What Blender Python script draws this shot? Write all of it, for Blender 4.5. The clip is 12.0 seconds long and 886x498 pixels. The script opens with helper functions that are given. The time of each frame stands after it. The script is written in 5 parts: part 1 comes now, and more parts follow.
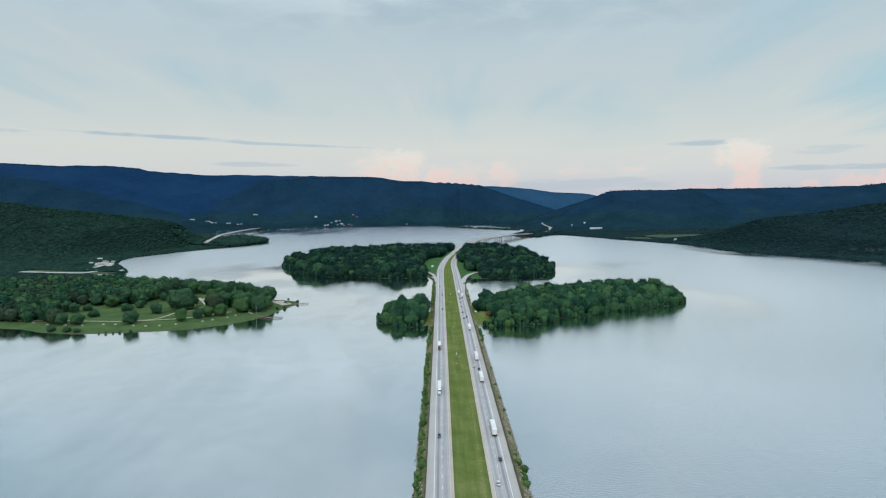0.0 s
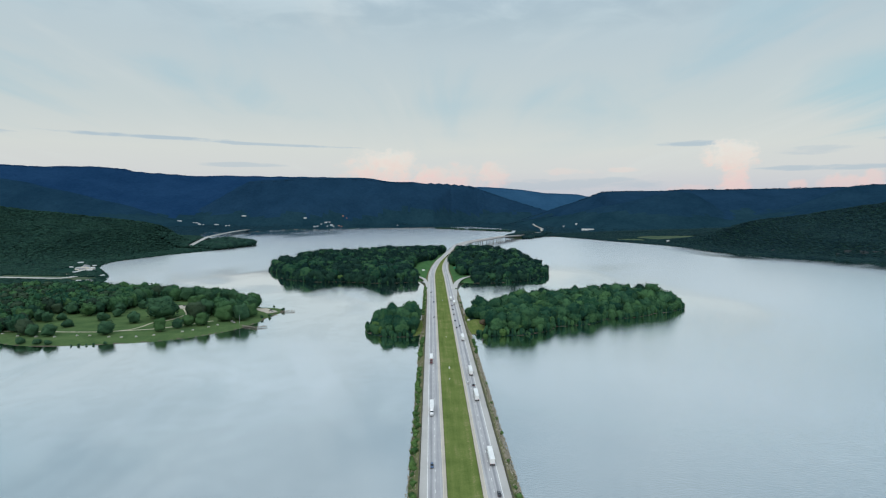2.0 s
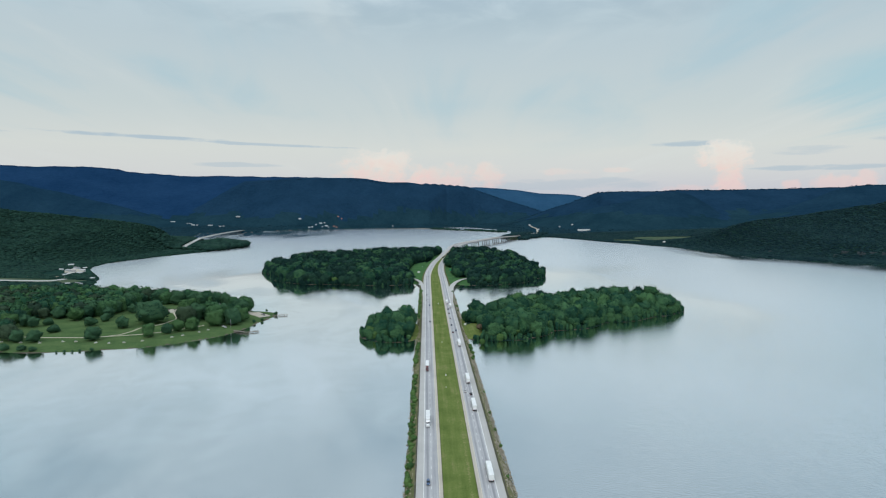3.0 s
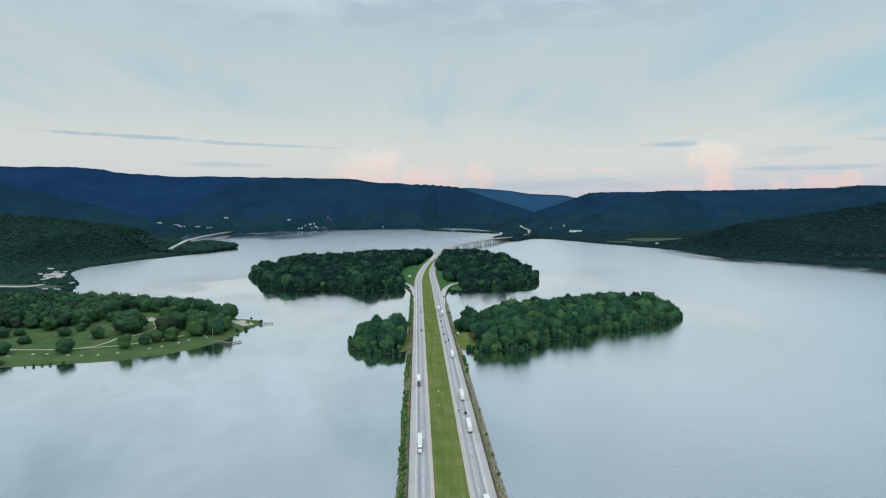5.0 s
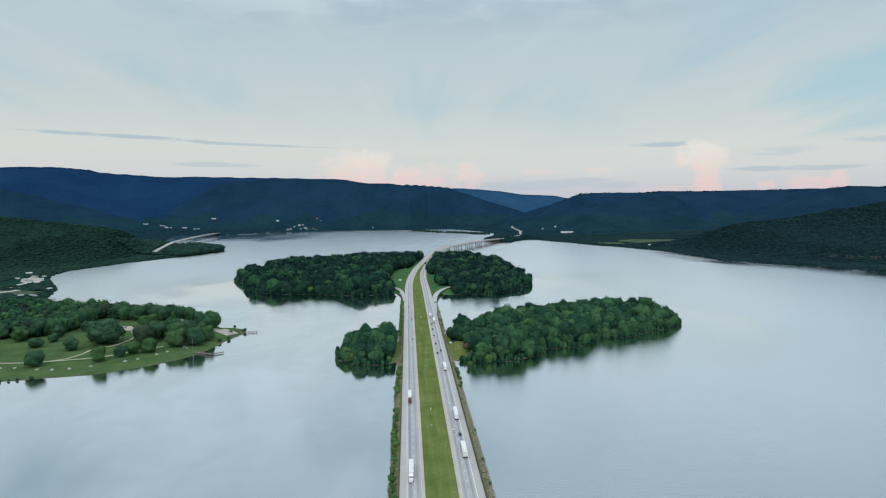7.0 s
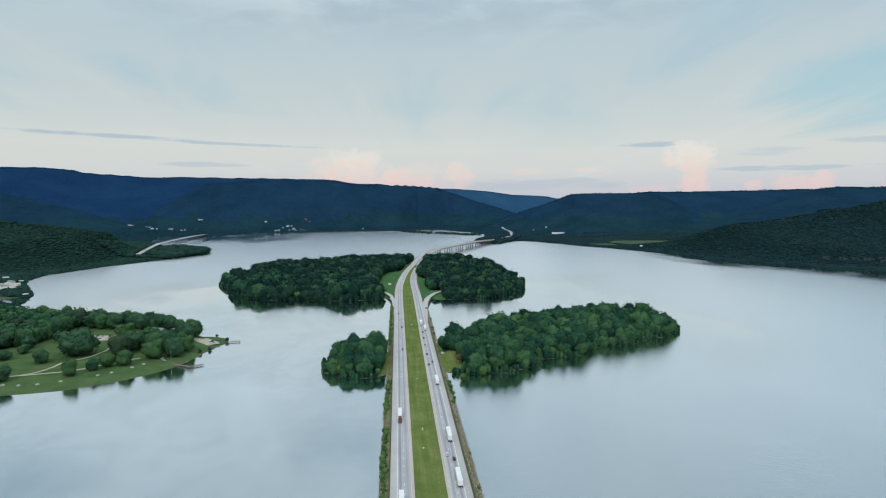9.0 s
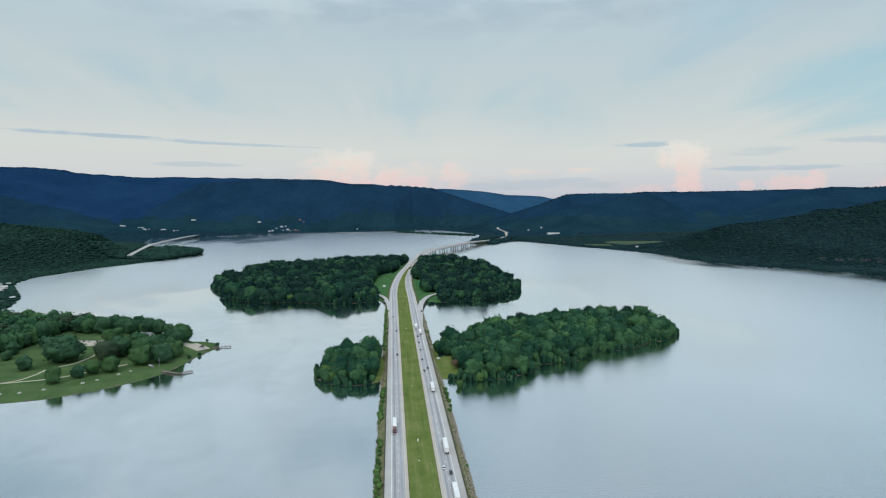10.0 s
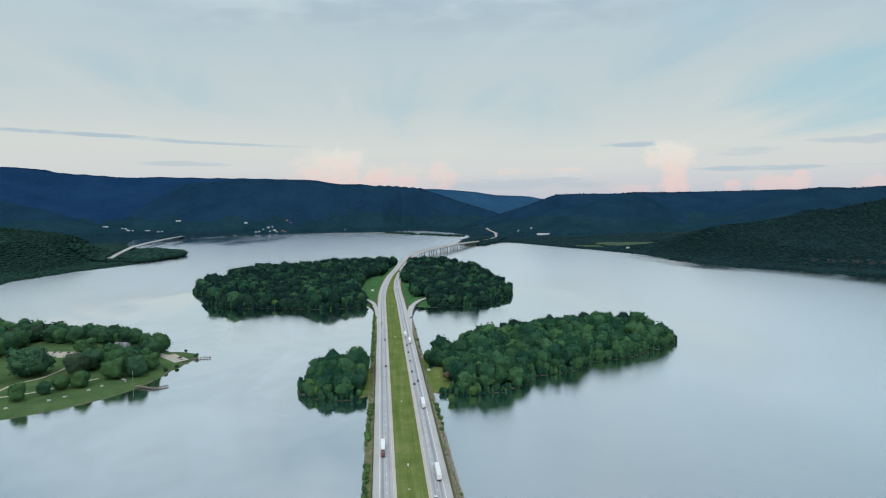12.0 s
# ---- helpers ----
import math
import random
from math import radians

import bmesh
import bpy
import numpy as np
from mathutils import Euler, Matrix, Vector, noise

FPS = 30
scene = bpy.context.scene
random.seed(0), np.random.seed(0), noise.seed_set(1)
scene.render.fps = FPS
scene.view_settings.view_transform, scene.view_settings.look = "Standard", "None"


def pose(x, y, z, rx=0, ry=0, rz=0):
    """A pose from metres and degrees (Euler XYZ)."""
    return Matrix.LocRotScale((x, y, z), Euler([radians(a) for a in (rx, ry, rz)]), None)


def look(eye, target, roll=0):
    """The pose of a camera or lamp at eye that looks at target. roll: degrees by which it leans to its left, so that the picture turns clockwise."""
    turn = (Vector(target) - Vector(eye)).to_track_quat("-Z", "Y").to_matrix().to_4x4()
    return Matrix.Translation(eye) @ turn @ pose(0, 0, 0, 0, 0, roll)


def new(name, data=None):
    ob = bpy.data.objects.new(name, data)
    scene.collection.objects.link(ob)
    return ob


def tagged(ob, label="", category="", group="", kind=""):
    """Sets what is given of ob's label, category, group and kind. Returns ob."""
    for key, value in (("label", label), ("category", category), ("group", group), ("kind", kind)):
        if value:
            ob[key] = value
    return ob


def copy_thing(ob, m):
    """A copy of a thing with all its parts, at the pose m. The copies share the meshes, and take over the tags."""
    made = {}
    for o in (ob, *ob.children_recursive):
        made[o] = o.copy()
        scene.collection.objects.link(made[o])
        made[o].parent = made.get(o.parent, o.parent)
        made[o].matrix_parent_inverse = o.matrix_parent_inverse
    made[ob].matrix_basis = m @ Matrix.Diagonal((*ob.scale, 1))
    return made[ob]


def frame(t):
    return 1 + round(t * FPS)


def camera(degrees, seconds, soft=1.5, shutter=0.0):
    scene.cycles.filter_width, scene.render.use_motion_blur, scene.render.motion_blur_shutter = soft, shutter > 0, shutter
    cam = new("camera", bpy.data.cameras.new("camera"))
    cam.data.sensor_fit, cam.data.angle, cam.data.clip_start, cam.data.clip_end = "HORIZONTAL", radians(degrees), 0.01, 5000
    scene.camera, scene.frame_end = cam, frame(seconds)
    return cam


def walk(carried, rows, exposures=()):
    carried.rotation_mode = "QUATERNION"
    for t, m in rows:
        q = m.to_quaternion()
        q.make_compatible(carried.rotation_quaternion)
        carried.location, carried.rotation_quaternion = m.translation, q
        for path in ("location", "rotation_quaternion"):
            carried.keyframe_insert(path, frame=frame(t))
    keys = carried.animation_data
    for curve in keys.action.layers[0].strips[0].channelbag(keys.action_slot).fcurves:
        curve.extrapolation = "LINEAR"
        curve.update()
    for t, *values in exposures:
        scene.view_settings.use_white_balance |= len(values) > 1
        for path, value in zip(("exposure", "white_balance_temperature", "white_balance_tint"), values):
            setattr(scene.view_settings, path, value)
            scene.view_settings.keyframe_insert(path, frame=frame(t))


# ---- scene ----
# The camera: a drone that flies forward over the causeway while it climbs and turns to the right.
cam = camera(73.75, 12.0, soft=1.15)


def aim(x, y, z, yaw, pitch, roll):
    """A pose from the eye and degrees: yaw to the left of +y, pitch up."""
    a, b = radians(yaw), radians(pitch)
    ahead = Vector((-math.sin(a) * math.cos(b), math.cos(a) * math.cos(b), math.sin(b)))
    return look((x, y, z), Vector((x, y, z)) + 100 * ahead, roll)


ROWS = [
    (0.0, -14.442, 0.000, 134.000, -0.254, -4.306, -0.088),
    (2.0, -15.333, 27.834, 138.303, -1.156, -4.277, -0.121),
    (4.0, -15.923, 55.089, 142.547, -2.053, -4.260, -0.155),
    (6.0, -16.204, 82.003, 146.730, -2.965, -4.255, -0.188),
    (8.0, -16.167, 108.817, 150.853, -3.915, -4.263, -0.222),
    (10.0, -15.804, 135.770, 154.916, -4.925, -4.282, -0.255),
    (12.0, -15.105, 163.101, 158.919, -6.015, -4.314, -0.289),
]
walk(cam, [(t, aim(*row)) for t, *row in ROWS])

# ---- light: an evening sky of thin high cloud, brighter overhead, and a weak wide sun ----
SUN_HEIGHT, SUN_TURN = 48.0, 200.0
scene.view_settings.exposure = 0.0


class Graph:
    """Short calls for building a node tree."""

    def __init__(self, tree):
        self.tree, self.n, self.l = tree, tree.nodes, tree.links

    def put(self, socket, value):
        if isinstance(value, bpy.types.NodeSocket):
            self.l.new(value, socket)
        elif value is not None:
            if hasattr(socket.default_value, "__len__") and not hasattr(value, "__len__"):
                value = [value] * len(socket.default_value)
            if hasattr(value, "__len__") and len(value) == 3 and len(socket.default_value) == 4:
                value = (*value, 1.0)
            socket.default_value = value

    def math(self, op, a, b=None, c=None, clamp=False):
        node = self.n.new("ShaderNodeMath")
        node.operation, node.use_clamp = op, clamp
        for s, v in zip(node.inputs, (a, b, c)):
            self.put(s, v)
        return node.outputs[0]

    def vec(self, op, a, b=None):
        node = self.n.new("ShaderNodeVectorMath")
        node.operation = op
        for s, v in zip(node.inputs, (a, b)):
            self.put(s, v)
        return node.outputs[0]

    def join(self, x, y, z):
        node = self.n.new("ShaderNodeCombineXYZ")
        for s, v in zip(node.inputs, (x, y, z)):
            self.put(s, v)
        return node.outputs[0]

    def split(self, v):
        node = self.n.new("ShaderNodeSeparateXYZ")
        self.put(node.inputs[0], v)
        return node.outputs

    def noise(self, v, scale, detail=4.0, rough=0.55, warp=0.0):
        node = self.n.new("ShaderNodeTexNoise")
        self.put(node.inputs["Vector"], v)
        for k, x in (("Scale", scale), ("Detail", detail), ("Roughness", rough), ("Distortion", warp)):
            self.put(node.inputs[k], x)
        return node.outputs[0]

    def ramp(self, f, stops, kind="LINEAR"):
        node = self.n.new("ShaderNodeValToRGB")
        node.color_ramp.interpolation = kind
        e = node.color_ramp.elements
        while len(e) < len(stops):
            e.new(0.5)
        for el, (p, c) in zip(e, stops):
            el.position = p
            el.color = (*c, 1.0) if hasattr(c, "__len__") else (c, c, c, 1.0)
        self.put(node.inputs[0], f)
        return node.outputs[0]

    def mix(self, f, a, b, how="MIX"):
        node = self.n.new("ShaderNodeMix")
        node.data_type, node.blend_type = "RGBA", how
        for k, v in ((0, f), (6, a), (7, b)):
            self.put(node.inputs[k], v)
        return node.outputs[2]

    def band(self, v, a, b):
        """0 below a, 1 above b, smooth between."""
        node = self.n.new("ShaderNodeMapRange")
        node.interpolation_type = "SMOOTHSTEP"
        for s, x in zip(node.inputs, (v, a, b, 0.0, 1.0)):
            self.put(s, x)
        return node.outputs[0]


def make_world():
    world = bpy.data.worlds.new("evening_sky")
    scene.world = world
    world.use_nodes = True
    g = Graph(world.node_tree)
    g.n.clear()
    out, back = g.n.new("ShaderNodeOutputWorld"), g.n.new("ShaderNodeBackground")
    g.l.new(back.outputs[0], out.inputs[0])
    way = g.n.new("ShaderNodeTexCoord").outputs["Generated"]
    x, y, z = g.split(way)
    air = g.n.new("ShaderNodeTexSky")
    air.sky_type, air.sun_disc = "NISHITA", False
    air.sun_elevation, air.sun_rotation = radians(SUN_HEIGHT), radians(SUN_TURN)
    clear = g.vec("SCALE", air.outputs[0])
    clear.node.inputs["Scale"].default_value = 0.07
    up = g.math("MAXIMUM", z, 0.0)
    turn = g.math("ARCTAN2", x, y)
    rise = g.math("ARCSINE", z)
    # the veil of high cloud: cream at the horizon, blue grey higher, bright overhead
    veil = g.ramp(up, [(0.0, (0.52, 0.56, 0.66)), (0.03, (0.61, 0.625, 0.675)), (0.055, (0.67, 0.69, 0.69)), (0.09, (0.69, 0.72, 0.69)), (0.15, (0.60, 0.675, 0.675)),
                       (0.29, (0.50, 0.62, 0.68)), (0.42, (0.62, 0.76, 0.87)), (0.60, (0.85, 1.01, 1.17)), (1.0, (1.17, 1.30, 1.48))])
    # cirrus on a flat layer far above
    deck = g.vec("SCALE", way)
    g.put(deck.node.inputs["Scale"], g.math("DIVIDE", 1.0, g.math("ADD", up, 0.09)))
    lay = g.n.new("ShaderNodeMapping")
    g.put(lay.inputs["Vector"], deck)
    lay.inputs["Rotation"].default_value = (0, 0, radians(38))
    lay.inputs["Scale"].default_value = (1.0, 0.22, 0.3)
    wisps = g.noise(lay.outputs[0], 1.3, 7.0, 0.55, 0.7)
    broad = g.noise(deck, 0.55, 3.0, 0.5, 0.3)
    gap = g.math("MULTIPLY", g.band(g.math("ADD", wisps, g.math("MULTIPLY", g.math("SUBTRACT", broad, 0.5), 0.7)), 0.54, 0.28), g.band(up, 0.05, 0.2))
    heap = g.band(g.math("ADD", g.math("MULTIPLY", g.noise(deck, 1.1, 4.0, 0.55, 0.5), 0.5), g.math("MULTIPLY", g.noise(deck, 3.4, 5.0, 0.55, 0.6), 0.5)), 0.40, 0.60)
    veil = g.mix(g.band(up, 0.23, 0.40), veil, g.mix(heap, g.mix(1.0, veil, (0.68, 0.75, 0.79), "MULTIPLY"), g.mix(1.0, veil, (1.20, 1.17, 1.13), "MULTIPLY")))
    sky = g.mix(g.math("MULTIPLY", gap, 0.5), veil, (0.36, 0.58, 0.68))
    clearing = g.math("ADD", g.math("POWER", g.math("DIVIDE", g.math("SUBTRACT", turn, 0.70), 0.22), 2.0), g.math("POWER", g.math("DIVIDE", g.math("SUBTRACT", rise, 0.16), 0.07), 2.0))
    sky = g.mix(g.math("MULTIPLY", g.band(g.math("ADD", clearing, g.math("MULTIPLY", g.math("SUBTRACT", wisps, 0.5), 2.0)), 1.0, 0.0), 0.6), sky, (0.33, 0.60, 0.70))
    sky = g.mix(g.math("MULTIPLY", g.band(wisps, 0.56, 0.75), 0.35), sky, (0.72, 0.76, 0.74))
    # thin grey-blue bars of cloud low over the ridges
    fray = g.noise(g.join(g.math("MULTIPLY", turn, 7.0), g.math("MULTIPLY", rise, 40.0), 3.4), 1.5, 5.0, 0.6, 0.3)

    def bar(at, high, wide, thick, tilt, dense):
        off = g.math("SUBTRACT", turn, radians(at))
        drop = g.math("SUBTRACT", g.math("SUBTRACT", rise, radians(high)), g.math("MULTIPLY", off, tilt))
        body = g.math("ADD", g.math("POWER", g.math("DIVIDE", off, radians(wide)), 2.0), g.math("POWER", g.math("DIVIDE", drop, radians(thick)), 2.0))
        return g.math("MULTIPLY", g.band(g.math("ADD", body, g.math("MULTIPLY", g.math("SUBTRACT", fray, 0.5), 4.6)), 1.1, 0.1), dense)

    for at, high, wide, thick, tilt, dense in ((-26.0, 5.9, 6.5, 0.20, -0.015, 0.75), (-14.5, 5.55, 8.5, 0.15, -0.02, 0.65), (-17.5, 3.7, 4.0, 0.22, 0.0, 0.45), (-38.0, 5.7, 4.0, 0.25, 0.0, 0.7), (23.6, 5.4, 3.0, 0.26, 0.0, 0.7),
                                               (34.5, 3.0, 7.5, 0.26, 0.0, 0.6), (33.0, 4.4, 3.5, 0.4, 0.0, 0.35), (44.0, 5.0, 6.0, 0.4, 0.0, 0.5), (13.0, 1.9, 9.0, 0.6, 0.0, 0.4)):
        sky = g.mix(bar(at, high, wide, thick, tilt, dense), sky, (0.40, 0.52, 0.62))
    # evening cumulus, far off behind the ridges
    puff = g.noise(g.join(g.math("MULTIPLY", turn, 14.0), g.math("MULTIPLY", rise, 20.0), 7.0), 1.9, 9.0, 0.60, 0.35)
    curds = g.noise(g.join(g.math("MULTIPLY", turn, 14.0), g.math("MULTIPLY", rise, 17.0), 2.0), 5.0, 6.0, 0.62, 0.5)

    def cloud(at, wide, low, high, tint, soft):
        """A heap of cloud between two heights, wider at the top of its body, with a ragged edge."""
        side = g.math("DIVIDE", g.math("SUBTRACT", turn, radians(at)), radians(wide))
        mid, half = (low + high) / 2, (high - low) / 2
        lift = g.math("DIVIDE", g.math("SUBTRACT", rise, radians(mid)), radians(half))
        body = g.math("ADD", g.math("MULTIPLY", side, side), g.math("MULTIPLY", lift, lift))
        body = g.math("ADD", body, g.math("MULTIPLY", g.math("SUBTRACT", puff, 0.5), 3.0))
        body = g.math("ADD", body, g.math("MULTIPLY", g.math("SUBTRACT", curds, 0.5), 0.9))
        return g.math("MULTIPLY", g.band(body, 1.0, 1.0 - soft), tint)

    lit = g.math("ADD", rise, g.math("ADD", g.math("MULTIPLY", g.math("SUBTRACT", puff, 0.5), 0.05), g.math("MULTIPLY", g.math("SUBTRACT", curds, 0.5), 0.05)))
    pink = g.ramp(lit, [(0.0, (0.72, 0.60, 0.64)), (0.03, (0.88, 0.64, 0.62)), (0.055, (0.86, 0.71, 0.65)), (0.08, (0.86, 0.80, 0.73)), (0.1, (0.82, 0.82, 0.77))])
    for at, wide, low, high, tint, soft in ((-4.6, 5.2, 0.2, 5.4, 0.8, 1.1), (-3.4, 2.2, 2.6, 5.5, 0.6, 0.7), (1.5, 5.0, 0.4, 4.2, 0.65, 1.2), (6.0, 1.8, 1.0, 4.2, 0.6, 0.9), (13.0, 3.4, 2.7, 3.5, 0.35, 0.9), (18.0, 1.4, 2.9, 3.5, 0.4, 0.8),
                                            (27.0, 2.7, 2.6, 5.7, 0.85, 0.7), (27.2, 1.6, -0.5, 3.6, 0.8, 0.8), (23.8, 2.4, 0.7, 1.8, 0.45, 0.9), (32.0, 0.8, 0.8, 2.3, 0.6, 0.8), (35.2, 2.2, 0.6, 2.7, 0.6, 0.9), (37.0, 1.0, 0.6, 2.8, 0.6, 0.8), (44.0, 3.5, 0.4, 2.8, 0.5, 0.9),
                                            (-52.0, 6.0, 0.0, 5.0, 0.6, 0.9), (62.0, 7.0, 0.0, 5.0, 0.6, 0.9)):
        sky = g.mix(cloud(at, wide, low, high, tint, soft), sky, pink)
    both = g.mix(0.9, clear, sky)
    g.l.new(both, back.inputs[0])
    back.inputs[1].default_value = 1.0


make_world()
sun = new("sun", bpy.data.lights.new("sun", "SUN"))
sun.data.energy, sun.data.angle, sun.data.color = 1.2, radians(40), (1.0, 0.95, 0.88)
sun.matrix_world = pose(0, 0, 400, 90 - SUN_HEIGHT, 0, 180 - SUN_TURN)


# ---- materials ----
def material(name, rough=0.8, metal=0.0):
    """A node material; returns it with its graph and its shader."""
    m = bpy.data.materials.new(name)
    m.use_nodes = True
    g = Graph(m.node_tree)
    b = g.n["Principled BSDF"]
    b.inputs["Roughness"].default_value, b.inputs["Metallic"].default_value = rough, metal
    return m, g, b


def place_of(g):
    return g.n.new("ShaderNodeNewGeometry").outputs["Position"]


def relief(g, b, height, strength, distance):
    node = g.n.new("ShaderNodeBump")
    node.inputs["Strength"].default_value, node.inputs["Distance"].default_value = strength, distance
    g.put(node.inputs["Height"], height)
    g.l.new(node.outputs[0], b.inputs["Normal"])


def two_scale(name, dark, light, coarse, fine, rough=0.85, bump=0.3, deep=0.05, metal=0.0):
    """A surface whose colour varies at a coarse and a fine scale (per metre)."""
    m, g, b = material(name, rough, metal)
    if rough > 0.92:
        b.inputs["Specular IOR Level"].default_value = 0.0
    p = place_of(g)
    a, c = g.noise(p, coarse, 4.0, 0.6), g.noise(p, fine, 5.0, 0.6)
    f = g.math("ADD", g.math("MULTIPLY", a, 0.6), g.math("MULTIPLY", c, 0.4))
    g.l.new(g.ramp(f, [(0.36, dark), (0.64, light)]), b.inputs["Base Color"])
    relief(g, b, c, bump, deep)
    return m


def plain(name, colour, rough=0.5, metal=0.0, fine=2.0):
    c = np.array(colour)
    return two_scale(name, tuple(c * 0.88), tuple(np.minimum(c * 1.08, 0.95)), 0.3, fine, rough, 0.08, 0.01, metal)


def foliage(name, dark, light, per_thing=True, crown=0.11, shift=0.3):
    m, g, b = material(name, 0.9)
    b.inputs["Specular IOR Level"].default_value = 0.03
    p = place_of(g)
    a, c = g.noise(p, 0.03, 3.0, 0.6), g.noise(p, crown, 4.0, 0.65)
    own = g.n.new("ShaderNodeObjectInfo").outputs["Random"] if per_thing else g.noise(p, 0.05, 2.0, 0.5)
    spray = g.n.new("ShaderNodeNewGeometry").outputs["Random Per Island"]
    f = g.math("ADD", g.math("ADD", g.math("MULTIPLY", a, 0.35), g.math("MULTIPLY", c, 0.5)), g.math("MULTIPLY", g.math("SUBTRACT", own, 0.5), shift))
    f = g.math("ADD", f, g.math("MULTIPLY", g.math("SUBTRACT", spray, 0.5), 0.34))
    g.l.new(g.ramp(f, [(0.30, dark), (0.57, light)]), b.inputs["Base Color"])
    return m


MAT = {}
MAT["leaf"] = foliage("broad_leaves", (0.014, 0.053, 0.032), (0.055, 0.127, 0.055))
MAT["wood_leaf"] = foliage("woodland_leaves", (0.014, 0.052, 0.034), (0.051, 0.120, 0.055), False, 0.10, 0.22)
MAT["wood_leaf_deep"] = foliage("deep_green_leaves", (0.012, 0.046, 0.031), (0.042, 0.104, 0.050), False, 0.10, 0.2)
MAT["wood_leaf_fresh"] = foliage("fresh_green_leaves", (0.016, 0.056, 0.030), (0.060, 0.134, 0.054), False, 0.10, 0.2)
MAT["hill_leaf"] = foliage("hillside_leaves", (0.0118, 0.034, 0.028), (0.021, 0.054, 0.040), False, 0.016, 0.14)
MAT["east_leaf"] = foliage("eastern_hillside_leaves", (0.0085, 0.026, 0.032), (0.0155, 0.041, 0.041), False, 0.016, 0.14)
MAT["park_leaf"] = foliage("park_tree_leaves", (0.013, 0.044, 0.031), (0.044, 0.100, 0.052))
MAT["park_leaf_fresh"] = foliage("sunny_green_park_leaves", (0.017, 0.054, 0.026), (0.056, 0.118, 0.047))
MAT["park_leaf_dull"] = foliage("dull_olive_park_leaves", (0.020, 0.040, 0.027), (0.048, 0.078, 0.046))
# Shade on the far island's front is painted into these darker leaves.
MAT["shaded_shore_leaf"] = foliage("shaded_far_island_leaves", (0.007, 0.027, 0.024), (0.022, 0.057, 0.038))
# Distance haze is painted into these ridge leaf colours.
MAT["haze_back_leaf"] = foliage("hazed_back_ridge_leaves", (0.018, 0.062, 0.122), (0.024, 0.076, 0.140), False, 0.012, 0.06)
MAT["haze_far_leaf"] = foliage("hazed_far_ridge_leaves", (0.009, 0.033, 0.075), (0.013, 0.043, 0.094), False, 0.012, 0.06)
MAT["haze_slope_leaf"] = foliage("hazed_lower_ridge_leaves", (0.009, 0.031, 0.060), (0.014, 0.042, 0.078), False, 0.012, 0.1)
# Foot slopes get a teal tone, haze painted thinner than on the ridges.
MAT["haze_foot_leaf"] = foliage("hazed_foot_leaves", (0.009, 0.031, 0.046), (0.015, 0.045, 0.060), False, 0.012, 0.1)
# Far wood's shade painted in as dark leaves; tall dark trees share them.
MAT["dark_shaded_leaf"] = foliage("dark_shaded_wood_leaves", (0.006, 0.023, 0.022), (0.017, 0.046, 0.034), False, 0.08, 0.30)
MAT["lime_leaf"] = foliage("yellow_green_leaves", (0.030, 0.080, 0.024), (0.085, 0.160, 0.052))
MAT["brown_leaf"] = foliage("dying_brown_leaves", (0.060, 0.050, 0.035), (0.150, 0.115, 0.080))
MAT["scrub"] = foliage("bank_scrub_leaves", (0.030, 0.076, 0.028), (0.090, 0.165, 0.052))
MAT["bark"] = two_scale("bark", (0.05, 0.04, 0.03), (0.14, 0.11, 0.08), 0.6, 4.0)
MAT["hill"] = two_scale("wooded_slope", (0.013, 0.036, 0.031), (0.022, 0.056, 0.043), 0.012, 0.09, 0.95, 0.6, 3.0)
# Aerial haze is tinted into the ridge ground colours, bluer with distance.
MAT["slope"] = two_scale("hazed_lower_ridge", (0.008, 0.029, 0.058), (0.014, 0.043, 0.082), 0.006, 0.05, 0.95, 0.9, 9.0)
MAT["spur"] = two_scale("hazed_spur", (0.0075, 0.028, 0.052), (0.014, 0.043, 0.073), 0.006, 0.05, 0.95, 0.9, 9.0)
MAT["haze_back_ridge"] = two_scale("hazed_back_ridge", (0.018, 0.060, 0.118), (0.026, 0.078, 0.145), 0.005, 0.045, 0.95, 0.8, 8.0)
# The same thinner haze, painted into the ground of the low slopes.
MAT["foot"] = two_scale("hazed_foot_slope", (0.008, 0.029, 0.044), (0.016, 0.046, 0.064), 0.008, 0.06, 0.95, 0.8, 6.0)
MAT["ridge"] = two_scale("hazed_far_ridge", (0.007, 0.030, 0.076), (0.0135, 0.045, 0.104), 0.004, 0.045, 0.95, 0.9, 10.0)
MAT["grass"] = two_scale("mown_grass", (0.050, 0.096, 0.038), (0.096, 0.148, 0.060), 0.05, 0.6, 0.95, 0.2, 0.1)
MAT["lawn"] = two_scale("lush_verge_grass", (0.040, 0.105, 0.042), (0.078, 0.165, 0.062), 0.05, 0.6, 0.95, 0.2, 0.1)
MAT["mud"] = two_scale("shore_mud", (0.05, 0.045, 0.03), (0.13, 0.11, 0.08), 0.1, 1.2, 0.9)
MAT["field"] = two_scale("hay_field", (0.042, 0.082, 0.052), (0.098, 0.118, 0.076), 0.02, 0.2, 0.95)


